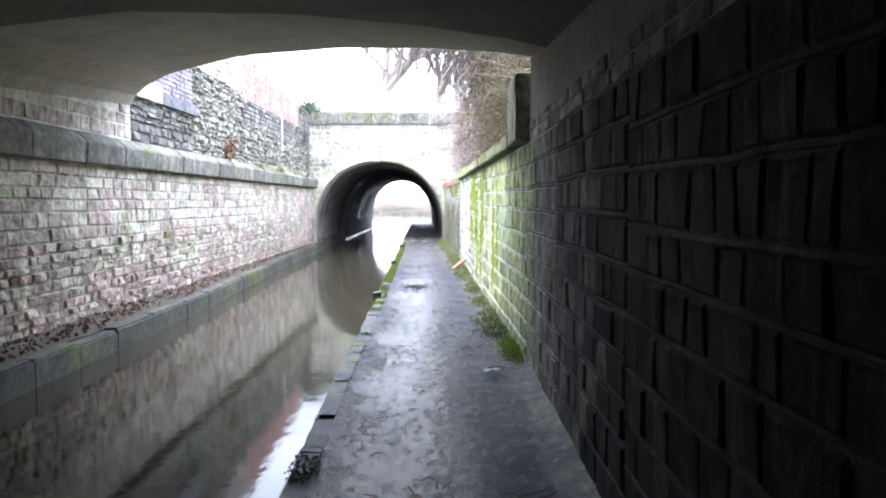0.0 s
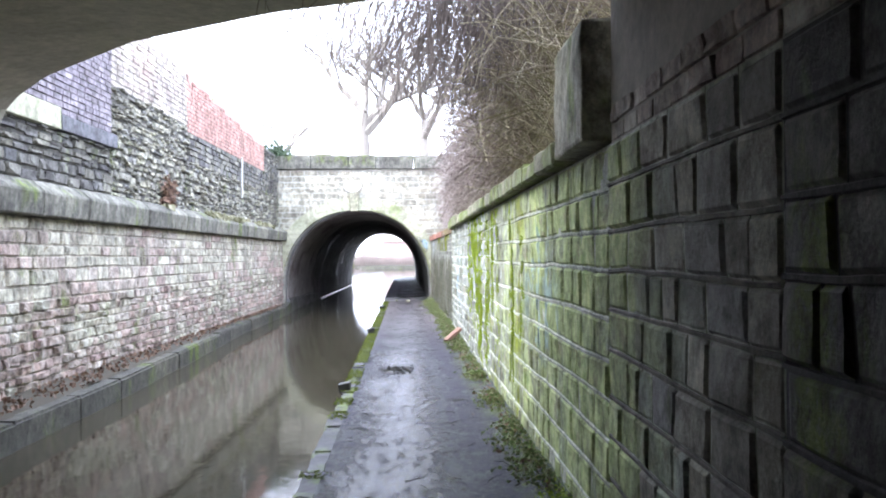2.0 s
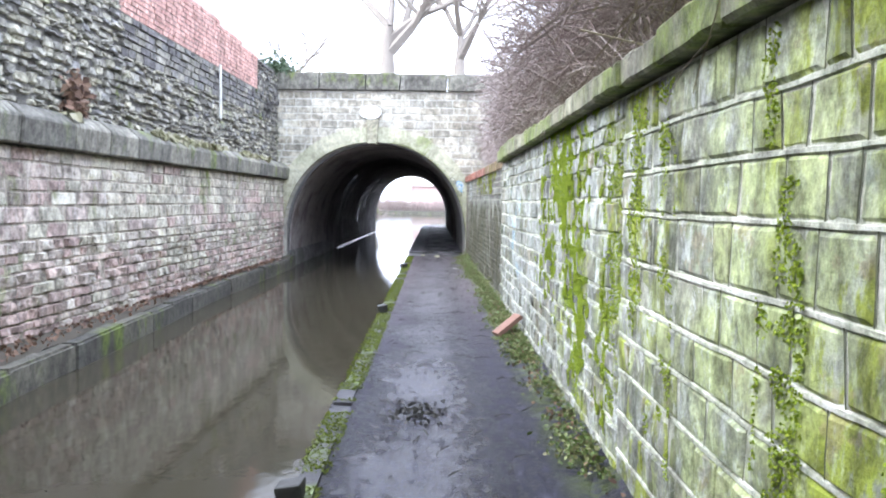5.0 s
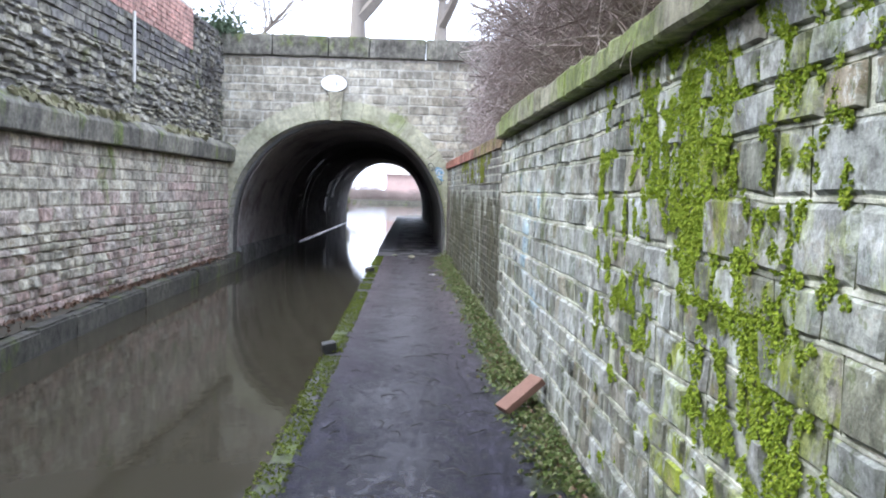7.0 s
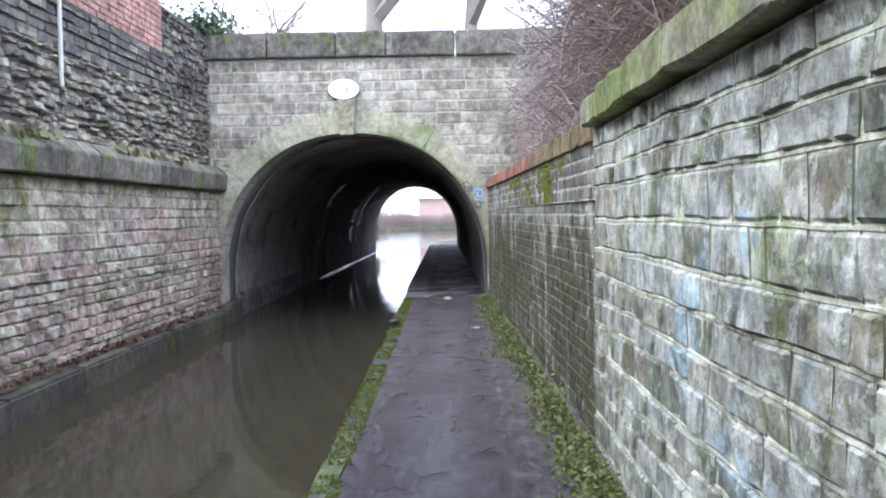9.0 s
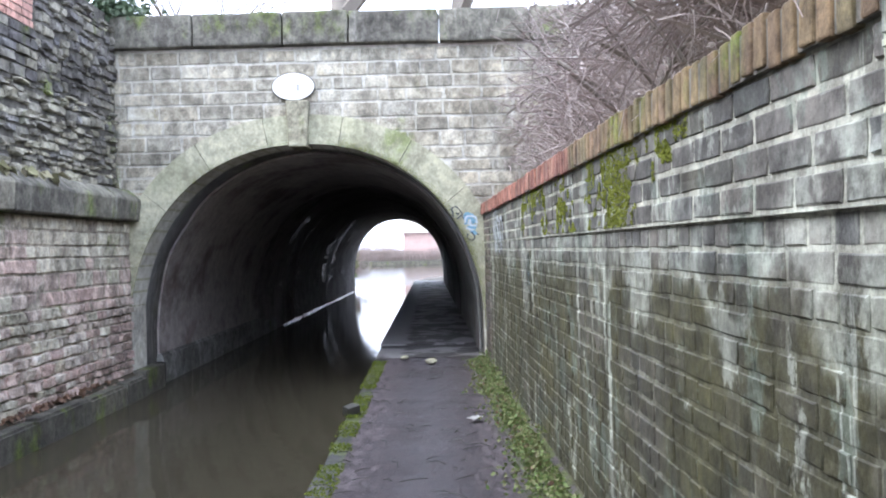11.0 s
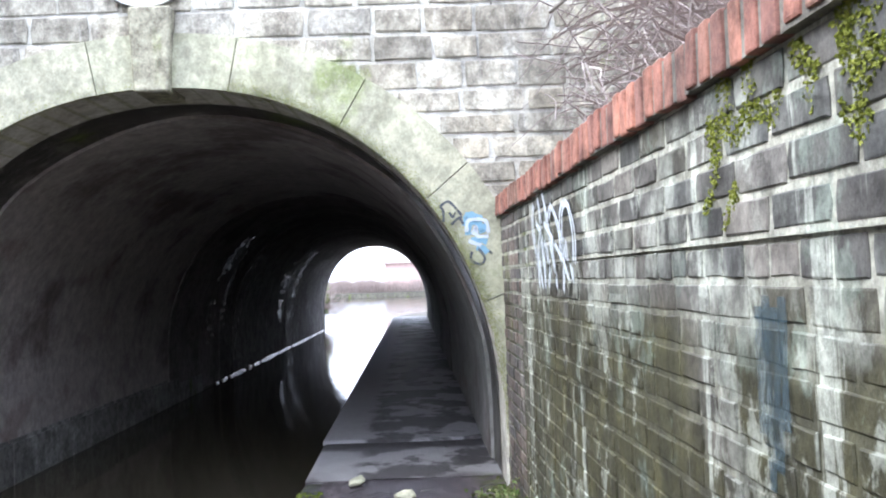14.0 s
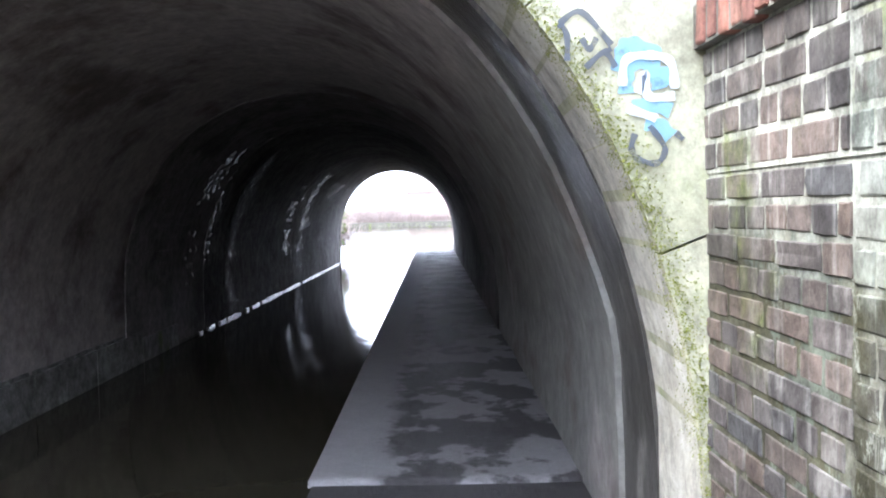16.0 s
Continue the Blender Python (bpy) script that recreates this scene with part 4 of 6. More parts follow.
def seep(y, spread, low, high, drops, seed):
    """Beads of water and lime running down a ring of the lining on the canal side."""
    r = random.Random(seed)
    verts, faces = [], []
    ring = arch_points(y, -0.045)
    side = [p for p in ring if p[0] < axis_x(y) and low < p[1] < high]
    for _ in range(drops):
        i = r.randrange(len(side) - 1)
        t = r.random()
        if noise.noise((i * 0.9 + 3 * t, seed * 5.3, y)) < 0.05:
            continue
        x, z = (side[i][k] + (side[i + 1][k] - side[i][k]) * t for k in (0, 1))
        c = Vector((x, y + r.gauss(0, spread), z))
        inward = Vector((axis_x(y) - x, 0, 0.6 - z)).normalized()
        along = inward.cross(Vector((0, 1, 0)))
        long, wide, deep = r.uniform(0.02, 0.07), r.uniform(0.015, 0.032), r.uniform(0.002, 0.006)
        q = len(verts)
        verts += [c - along * long, c + along * long, c + Vector((0, wide, 0)), c - Vector((0, wide, 0)), c + inward * deep + along * long * 0.4, c + inward * deep - along * long * 0.4]
        faces += [(q, q + 3, q + 5), (q, q + 5, q + 2), (q + 1, q + 4, q + 3), (q + 1, q + 2, q + 4), (q + 3, q + 4, q + 5), (q + 2, q + 5, q + 4)]
    tagged(part("water_seep", raw("water_seep", verts, faces, M_WET, True), M_WET, tunnel, "glistening wet streaks on the lining"), kind="stuff")


seep(37.6, 0.16, 0.2, 2.3, 230, 1)
seep(38.4, 0.1, 0.5, 2.1, 90, 5)
seep(44.6, 0.25, 0.0, 2.0, 200, 2)
seep(46.2, 0.35, 0.0, 2.3, 300, 3)
seep(49.5, 0.9, 0.0, 2.2, 260, 4)

# ---- tunnel portal ----
portal = tagged(new("portal"), "buff sandstone tunnel portal with keystone and parapet", "portal", kind="structure")


def arch_gap(x):
    """Height of the outer edge of the arch ring at x."""
    s = (x - axis_x(PORTAL)) / (2.18 + 0.36)
    return 0.4 + 2.66 * math.sqrt(max(0.0, 1 - s * s)) if abs(s) < 1 else 0.0


def portal_backing():
    inner = arch_points(PORTAL, 0.0)
    verts, faces = [], []
    rows = [PORTAL + 0.02, PORTAL + 0.5]
    for y in rows:
        for x, z in inner:
            verts.append((x, y, z))
        for x, z in inner:
            top = 3.9 if z > -1 else -1.3
            verts.append((x, y, top))
    n = len(inner)
    for i in range(n - 1):
        faces.append((i, n + i, n + i + 1, i + 1))
        faces.append((2 * n + i + 1, 3 * n + i + 1, 3 * n + i, 2 * n + i))
        faces.append((i, i + 1, 2 * n + i + 1, 2 * n + i))
    return raw("portal_core", verts, faces, M_MORTAR)


part("core", portal_backing(), M_MORTAR, portal)
for x0, x1 in ((-5.1, -4.3), (0.03, 2.4)):
    bm = bmesh.new()
    box(bm, x0, x1, PORTAL + 0.02, PORTAL + 0.5, -1.3, 3.9)
    part("flank", bm, M_MORTAR, portal)
w = Wall(portal, "ashlar_block", M_ASHLAR, (2.3, PORTAL + 0.012), (-4.75, PORTAL + 0.012), 0.05, 0.005)


def in_arch(lo, hi, z0, z1):
    return any(arch_gap(2.3 - u) - 0.3 > z0 for u in (lo, hi, 0.5 * (lo + hi))) or (2.3 - lo > 0.3 and z1 < 1.2)


w.courses(0.2, 3.88, (0.15, 0.21), (0.26, 0.52), 0.021, (1.2, 6.2), in_arch)
w.finish("buff sandstone blocks of the portal")
# arch ring of long voussoirs
ring_n = 9
for i in range(ring_n):
    bm = bmesh.new()
    seg = 7
    t0, t1 = math.pi * (i + 0.005) / ring_n, math.pi * (i + 0.995) / ring_n
    cx = axis_x(PORTAL)
    rim_in, rim_out = [], []
    for k in range(seg + 1):
        t = t0 + (t1 - t0) * k / seg
        c, s = math.copysign(abs(math.cos(t)) ** 0.93, math.cos(t)), math.sin(t) ** 0.95
        rim_in.append((cx + 2.18 * c, 0.4 + 2.3 * s))
        rim_out.append((cx + 2.54 * c, 0.4 + 2.66 * s))
    outline = rim_in + list(reversed(rim_out))
    solid(bm, [(x, PORTAL + 0.5, z) for x, z in outline], [(x, PORTAL - 0.02, z) for x, z in outline])
    bmesh.ops.recalc_face_normals(bm, faces=bm.faces)
    part("voussoir", bm, M_RING, portal)
for x0, x1 in ((axis_x(PORTAL) - 2.54, axis_x(PORTAL) - 2.185), (axis_x(PORTAL) + 2.185, axis_x(PORTAL) + 2.45)):
    z = -1.3
    for z1 in (-0.2, 0.38):
        bm = bmesh.new()
        box(bm, x0, x1, PORTAL - 0.02, PORTAL + 0.5, z, z1, 0.012)
        part("jamb_stone", bm, M_RING, portal)
        z = z1 + 0.01
bm = bmesh.new()
outline = [(-2.30, 2.66), (-2.08, 2.66), (-2.05, 3.22), (-2.33, 3.22)]
solid(bm, [(x, PORTAL + 0.3, z) for x, z in outline], [(x, PORTAL - 0.10, z) for x, z in outline])
bmesh.ops.recalc_face_normals(bm, faces=bm.faces)
bmesh.ops.bevel(bm, geom=bm.edges[:], offset=0.012, segments=1, affect="EDGES")
part("keystone", bm, M_BLOCK, portal, "grey keystone standing proud of the arch")
x = -4.75
while x < 2.3:
    l = min(rng.choice((0.62, 0.8, 1.1, 1.3)), 2.4 - x)
    bm = bmesh.new()
    box(bm, x + 0.006, x + l - 0.006, PORTAL - 0.1, PORTAL + 0.4, 3.9 + rng.uniform(-0.006, 0.006), 4.3 + rng.uniform(-0.02, 0.02), 0.03)
    bmesh.ops.subdivide_edges(bm, edges=[e for e in bm.edges if e.calc_length() > 0.3], cuts=3, use_grid_fill=True)
    roughen(bm, 0.014, 5)
    part("parapet_stone", bm, M_COPE, portal)
    x += l

# ---- land behind the walls ----
def bank(name, xs, ys, height, material, label):
    verts = [(x, y, height(x, y)) for y in ys for x in xs]
    n = len(xs)
    faces = [(j * n + i, j * n + i + 1, (j + 1) * n + i + 1, (j + 1) * n + i) for j in range(len(ys) - 1) for i in range(n - 1)]
    return tagged(new(name, raw(name, verts, faces, material, True)), label, kind="structure")


bank("bank_east", [0.95, 1.2, 1.6, 2.2, 3, 4, 6, 10, 30, 80], steps(6.9, 28.8, 0.5), lambda x, y: 1.75 + min(2.2, 0.75 * (x - 0.9)) + 0.12 * noise.noise((x, y, 0)), M_EARTH, "earth bank behind the towpath wall")
bank("bank_west", [-80, -30, -12, -8, -6, -4.95], steps(7, 28.8, 1.0), lambda x, y: 3.9 + 0.1 * noise.noise((x, y, 0)), M_EARTH, "ground behind the tall retaining wall")
bank("bank_over_tunnel", [-80, -30, -12, -8, -4, 0, 4, 10, 30, 80], steps(28.75, MOUTH - 0.2, 1.5), lambda x, y: 3.75 + 0.12 * noise.noise((x, y, 0)), M_EARTH, "ground over the tunnel")
far_arch = arch_points(MOUTH - 0.3, -0.05)
verts = [(x, yy, z) for yy in (MOUTH - 0.3, MOUTH) for x, z in far_arch] + [(x, yy, 4.2 if z > -1 else -1.3) for yy in (MOUTH - 0.3, MOUTH) for x, z in far_arch]
n = len(far_arch)
faces = []
for i in range(n - 1):
    faces += [(i, i + 1, n + i + 1, n + i), (n + i, n + i + 1, 3 * n + i + 1, 3 * n + i), (i + 1, i, 2 * n + i, 2 * n + i + 1)]
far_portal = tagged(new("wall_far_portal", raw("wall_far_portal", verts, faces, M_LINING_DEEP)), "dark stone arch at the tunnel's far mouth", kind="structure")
for x0, x1 in ((-40, far_arch[-1][0]), (far_arch[0][0], 40)):
    backing("wall_far_flank", [(x0, MOUTH - 0.3), (x1, MOUTH - 0.3), (x1, MOUTH), (x0, MOUTH)], -1.4, 4.2, M_ASHLAR, "stone wall beside the tunnel's far mouth")

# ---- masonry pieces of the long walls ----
def shade_dark(u, z):
    return M_STONE_SHADE


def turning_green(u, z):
    """Pale rubble gives way to mossy stones towards daylight."""
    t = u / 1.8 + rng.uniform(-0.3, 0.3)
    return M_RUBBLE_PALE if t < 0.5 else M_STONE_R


# painted bridge shade eases off: dark stones first, then plain rubble
def shade_easing(u, z):
    return M_STONE_SHADE if 0.5 * u + rng.uniform(-0.3, 0.3) < 0.5 else M_RUBBLE


def green(u, z):
    return M_STONE_R


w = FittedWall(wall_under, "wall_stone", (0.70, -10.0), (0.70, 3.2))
w.lay(0.0, 1.83, (0.17, 0.22), (0.16, 0.4), shade_dark, (9.0, 13.2)).finish(M_MORTAR_SHADE, M_BLACK)
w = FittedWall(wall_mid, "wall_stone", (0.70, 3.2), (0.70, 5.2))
w.lay(0.0, 1.83, (0.17, 0.22), (0.16, 0.4), shade_easing, (-1, 3)).finish(M_MORTAR_SHADE, M_BLACK)
w = FittedWall(wall_east, "wall_stone", (0.70, 5.2), (0.70, 7.0), limit=60)
w.lay(0.0, 1.83, (0.17, 0.22), (0.16, 0.4), turning_green, (0, 2)).finish(M_MORTAR_W, M_DARK_MOSS)
w = FittedWall(wall_east, "wall_stone", (0.70, 7.0), (right_wall(12.2), 12.2), 0.009, 0.009, 0.014, limit=200)
w.lay(0.0, 1.83, (0.165, 0.225), (0.15, 0.42), green, (0.0, 6.0)).finish(M_MORTAR_R, M_DARK_MOSS)
w = FittedWall(wall_east, "wall_stone", (right_wall(12.2), 12.2), (0.40, 19.4), 0.011, 0.011, 0.019, 0.013, 0.009, limit=40, ribbon=0.35)
w.lay(0.0, 1.83, (0.1, 0.18), (0.13, 0.36), green, (5.9, 7.2)).finish(M_MORTAR_R, M_DARK_MOSS)
w = Wall(wall_brick, "wall_brick", M_BLUE, (0.44, 19.4), (0.085, 27.5), 0.055, 0.0045)
w.courses(0.006, 1.446, (0.08, 0.08), (0.2, 0.24), 0.012, (6.2, 8.1), bond=(0.225, 0.113), jitter=0.0015, ragged=0.001)
w.finish()
count = w.count
w = Wall(wall_brick, "wall_brick", M_BLUE_CLEAN, (0.085, 27.5), (0.05, PORTAL), 0.05, 0.0045)
w.count = count
w.courses(0.01, 1.446, (0.0755, 0.0755), (0.2, 0.24), 0.013, (0, 0), bond=(0.225, 0.113), jitter=0.0015)
w.finish()
bm = bmesh.new()
solid(bm, [(0.42, 19.4, 1.447), (0.046, PORTAL, 1.447), (0.4, PORTAL, 1.447), (0.75, 19.4, 1.447)], [(0.42, 19.4, 1.782), (0.046, PORTAL, 1.782), (0.4, PORTAL, 1.782), (0.75, 19.4, 1.782)])
bmesh.ops.recalc_face_normals(bm, faces=bm.faces)
part("upper_core", bm, M_MORTAR_DARK, wall_brick)
count = w.count
w = Wall(wall_brick, "wall_brick", M_BLUE, (0.42, 19.4), (0.08, 27.5), 0.055, 0.0045)
w.count = count
w.courses(1.45, 1.78, (0.0825, 0.0825), (0.2, 0.24), 0.012, (6.9, 8.1), bond=(0.225, 0.225))
w.finish()
w = Wall(wall_brick, "wall_brick", M_BLUE_CLEAN, (0.08, 27.5), (0.046, PORTAL), 0.05, 0.0045)
w.courses(1.45, 1.78, (0.0825, 0.0825), (0.2, 0.24), 0.013, bond=(0.225, 0.113))
w.finish()
def west_stone(u, z):
    """Buff stone above, eroded pink brick in drifts below."""
    v = noise.noise((u * 0.45, z * 2.2, 3)) + 0.35 * (0.9 - z) + rng.uniform(-0.35, 0.35)
    return M_PINK_L if v > 0.28 else M_STONE_L if v > -0.08 else M_BUFF_L


w = FittedWall(wall_west, "wall_block", (-4.3, PORTAL), (-4.3, -8.0), 0.026, 0.03, 0.016, 0.02, 0.007, limit=180)
w.lay(-0.16, 0.9, (0.085, 0.14), (0.18, 0.42), west_stone, (9.0, 17.0)).finish(None, None)
w = FittedWall(wall_west, "wall_block", (-4.3, PORTAL), (-4.3, -8.0), 0.012, 0.016, 0.012, 0.014, 0.007, limit=120)
w.lay(0.9, 1.79, (0.13, 0.21), (0.24, 0.58), west_stone, (9.0, 17.0)).finish(None, None)

# ---- upper west wall: rubble, brick patches, coping band ----
def west_top(y):
    return 4.9 - 0.052 * (y - 16.0)


def west_run(y0, y1, z0, z1, piece, material, high, long, joint, wear, proud, jitter=0.0, near=(99, 99), x=-4.45, top=True):
    w = Wall(wall_upper, piece, material, (x, y1), (x, y0), wear, proud)
    w.courses(z0, z1, high, long, joint, near, (lambda lo, hi, a, b: a > west_top(y1 - lo) - 0.1) if top else None, 0.0, jitter)
    w.finish()


west_run(8.5, 15.1, 2.2, 2.86, "rubble_stone", M_RUBBLE, (0.08, 0.16), (0.14, 0.4), 0.018, 0.1, 0.035, 0.02)
west_run(15.1, 18.9, 2.2, 3.75, "rubble_stone", M_RUBBLE_PALE, (0.06, 0.14), (0.09, 0.28), 0.018, 0.12, 0.045, 0.03, (0, 2.4))
west_run(18.9, 28.28, 2.2, 3.1, "rubble_stone", M_RUBBLE_PALE, (0.06, 0.15), (0.1, 0.3), 0.018, 0.12, 0.045, 0.03, (0, 1.6))
west_run(18.9, 26.3, 3.1, 3.65, "rubble_stone", M_RUBBLE, (0.09, 0.15), (0.2, 0.45), 0.012, 0.06, 0.03, 0.008)
west_run(26.3, 28.28, 3.1, 4.3, "rubble_stone", M_RUBBLE, (0.06, 0.14), (0.1, 0.26), 0.016, 0.12, 0.04, 0.03)
west_run(15.1, 18.9, 3.75, 4.9, "old_brick", M_STONE_L, (0.075, 0.09), (0.2, 0.26), 0.012, 0.04, 0.012, 0.004)
west_run(18.9, 26.3, 3.65, 4.8, "red_brick", M_RED, (0.075, 0.077), (0.21, 0.23), 0.01, 0.03, 0.008)
west_run(8.5, 15.08, 3.06, 4.95, "slate_brick", M_LILAC, (0.076, 0.078), (0.21, 0.24), 0.01, 0.03, 0.008, x=-4.42)
for y0, y1, top_slope in ((8.0, 15.1, 0), (15.1, 18.9, 1), (18.9, 26.3, 1)):
    bm = bmesh.new()
    za, zb = (4.95, 4.95) if not top_slope else (west_top(y0), west_top(y1))
    x = -4.43 if not top_slope else -4.455
    solid(bm, [(x, y0, 4.1), (-4.95, y0, 4.1), (-4.95, y1, 4.1), (x, y1, 4.1)], [(x, y0, za), (-4.95, y0, za), (-4.95, y1, zb), (x, y1, zb)])
    part("upper_core", bm, M_MORTAR if top_slope else M_LILAC, wall_upper)
for y0, y1, z0, z1, m in ((13.4, 15.2, 2.86, 3.05, M_SLATE), (11.6, 13.38, 2.86, 3.12, M_RING)):
    bm = bmesh.new()
    box(bm, -4.6, -4.37, y0, y1, z0, z1, 0.015)
    roughen(bm, 0.01, 6)
    part("sill_stone", bm, m, wall_upper)
band = tagged(new("coping_band"), "weathered projecting stone band on the brick canal wall", "coping", kind="structure")
y = 0.0
while y < PORTAL - 0.05:
    l = min(rng.uniform(0.7, 1.35), PORTAL - y)
    bm = bmesh.new()
    o = rng.uniform(-0.01, 0.01)
    lo = [(-4.6, 1.8), (-4.17 + o, 1.8), (-4.15 + o, 2.06), (-4.3, 2.19), (-4.6, 2.2)]
    solid(bm, [(x, y + 0.005, z) for x, z in lo], [(x, y + l - 0.005, z) for x, z in lo])
    bmesh.ops.recalc_face_normals(bm, faces=bm.faces)
    bmesh.ops.bevel(bm, geom=bm.edges[:], offset=0.016, segments=1, affect="EDGES")
    bmesh.ops.subdivide_edges(bm, edges=[e for e in bm.edges if e.calc_length() > 0.4], cuts=4, use_grid_fill=True)
    roughen(bm, 0.013, 6)
    part("band_stone", bm, M_COPE, band)
    y += l

# stone facing inside the bridge
w = Wall(bridge, "facing_block", M_STONE_L, (-4.312, 11.72), (-4.312, -4.0), 0.035, 0.012)
w.courses(2.2, 2.8, (0.13, 0.2), (0.22, 0.45), 0.014, skip=lambda lo, hi, a, b: b > bridge_z(-4.3, 11.72 - 0.5 * (lo + hi)) - 0.0)
w.finish()
w = Wall(bridge, "facing_brick", M_STONE_L, (0.722, -6.0), (0.722, 7.0), 0.03, 0.012)
w.courses(1.84, 2.0, (0.078, 0.08), (0.21, 0.24), 0.011)
w.finish()

# ---- copings of the towpath wall ----
cope_e = tagged(new("coping_east"), "mossy green coping stones on the towpath wall", "coping", kind="structure")
run = (Vector((0.40, 19.4, 0)) - Vector((0.70, 7.0, 0)))
length = run.length
run.normalize()
u = 0.95
while u < length - 0.02:
    l = min(rng.uniform(0.45, 0.95), length - u)
    bm = bmesh.new()
    o, h = rng.uniform(-0.012, 0.012), rng.uniform(-0.012, 0.015)
    rise = 0.035 * min(1.0, max(0.0, (u - 8.0) / 2.0))
    side = [(-0.09 + o, 1.84), (0.5, 1.84), (0.5, 2.0 + rise + h), (-0.09 + o, 1.965 + rise + h)]
    ends = []
    for d in (u + 0.005, u + l - 0.005):
        c = Vector((0.70, 7.0, 0)) + run * d
        ends.append([(c.x + x, c.y, z) for x, z in side])
    solid(bm, *ends)
    bmesh.ops.recalc_face_normals(bm, faces=bm.faces)
    bmesh.ops.bevel(bm, geom=bm.edges[:], offset=0.014, segments=1, affect="EDGES")
    bmesh.ops.subdivide_edges(bm, edges=[e for e in bm.edges if e.calc_length() > 0.3], cuts=3, use_grid_fill=True)
    roughen(bm, 0.014, 7)
    part("coping_stone", bm, M_COPE_MOSS, cope_e)
    u += l
bm = bmesh.new()
box(bm, 0.6, 1.12, 7.12, 7.92, 1.86, 2.42, 0.02)
bmesh.ops.subdivide_edges(bm, edges=[e for e in bm.edges if e.calc_length() > 0.2], cuts=4, use_grid_fill=True)
roughen(bm, 0.01, 6)
tagged(part("end_block", bm, M_BLOCK), "large squared sandstone end block on the mossy wall", "stone block")
red = tagged(new("red_coping"), "red brick-on-edge coping along the dark brick wall", "coping", kind="structure")
run = (Vector((0.05, PORTAL, 0)) - Vector((0.44, 19.4, 0)))
length = run.length
run.normalize()
def coping_mesh(material, seed):
    bm = bmesh.new()
    box(bm, -0.029, 0.029, -0.118, 0.118, -0.0625, 0.0625, 0.007)
    roughen(bm, 0.003, 20 + seed)
    me = mesh_of(bm, "coping_brick")
    me.materials.append(material)
    return me


good = [coping_mesh(M_COPING_RED, k) for k in range(4)]
dull = [coping_mesh(M_COPING_DULL, k) for k in range(4)]
turn = math.atan2(run.y, run.x) - math.pi
u = 0.05
while u < length - 0.04:
    c = Vector((0.44, 19.4, 0)) + run * u + Vector((0.075 + rng.uniform(-0.004, 0.004), 0, 1.845 + rng.uniform(-0.007, 0.007)))
    ob = new("coping_brick", rng.choice(good if c.y > 22.4 else dull))
    ob.parent = red
    ob.matrix_basis = Matrix.Translation(c) @ Matrix.Rotation(turn, 4, "Z") @ pose(0, 0, 0, rng.uniform(-2, 2), 0, rng.uniform(-3, 3))
    u += 0.079
bm = bmesh.new()
solid(bm, [(0.403, 19.4, 1.783), (0.62, 19.4, 1.783), (0.23, PORTAL, 1.783), (0.013, PORTAL, 1.783)], [(0.403, 19.4, 1.898), (0.62, 19.4, 1.898), (0.23, PORTAL, 1.898), (0.013, PORTAL, 1.898)])
part("bed_mortar", bm, M_MORTAR_W, red)

# ---- sign, pipe, paint ----
bm = bmesh.new()
bmesh.ops.create_cone(bm, cap_ends=True, segments=40, radius1=1, radius2=1, depth=0.02)
bmesh.ops.transform(bm, matrix=pose(-2.24, PORTAL - 0.035, 3.4, 90) @ Matrix.Diagonal((0.255, 0.165, 1, 1)), verts=bm.verts)
bmesh.ops.bevel(bm, geom=[e for e in bm.edges if len(e.link_faces) == 2 and e.calc_face_angle(0) > 1], offset=0.004, segments=2, affect="EDGES")
plate = tagged(part("bridge_plate", bm, M_WHITE), "white oval cast bridge number plate on the portal", "sign")
bm = bmesh.new()
box(bm, -2.2, -2.165, PORTAL - 0.0525, PORTAL - 0.046, 3.345, 3.425)
part("worn_number", bm, M_STEEL, plate, "faded grey number mark")
bm = bmesh.new()
bmesh.ops.create_cone(bm, cap_ends=True, segments=40, radius1=1, radius2=1, depth=0.012)
bmesh.ops.transform(bm, matrix=pose(-2.24, PORTAL - 0.02, 3.4, 90) @ Matrix.Diagonal((0.268, 0.178, 1, 1)), verts=bm.verts)
part("rim", bm, M_COPE, plate, "dark rim")
v, f = [], []
tube(v, f, [Vector((-4.36, 23.15, z)) for z in (2.72, 3.0, 3.3, 3.66)], [0.022] * 4, 8)
tagged(part("drain_pipe", raw("drain_pipe", v, f, M_PIPE, True), M_PIPE), "thin white plastic pipe on the rubble wall", "pipe")


def stroke(verts, faces, points, width, out, side):
    """A flat band of spray paint along points; it lies just off a wall."""
    s = len(verts)
    for i, p in enumerate(points):
        d = (points[min(i + 1, len(points) - 1)] - points[max(i - 1, 0)]).normalized()
        n = d.cross(out).normalized() * width * (0.9 + 0.14 * math.sin(i * 0.9))
        verts += [p - n, p + n]
    for i in range(len(points) - 1):
        q = s + 2 * i
        faces.append((q, q + 1, q + 3, q + 2))


def on_brick(y, z, off=0.0):
    return Vector((0.42 - 0.374 * (y - 19.4) / 8.9 - 0.009 - off, y, z))


def spline(pts, k=8):
    out = []
    for i in range(len(pts) - 1):
        p0, p1, p2, p3 = pts[max(i - 1, 0)], pts[i], pts[i + 1], pts[min(i + 2, len(pts) - 1)]
        for j in range(k):
            t = j / k
            out.append(tuple(0.5 * (2 * b + (c - a) * t + (2 * a - 5 * b + 4 * c - d) * t * t + (3 * b - a - 3 * c + d) * t ** 3) for a, b, c, d in zip(p0, p1, p2, p3)))
    return out + [tuple(pts[-1])]


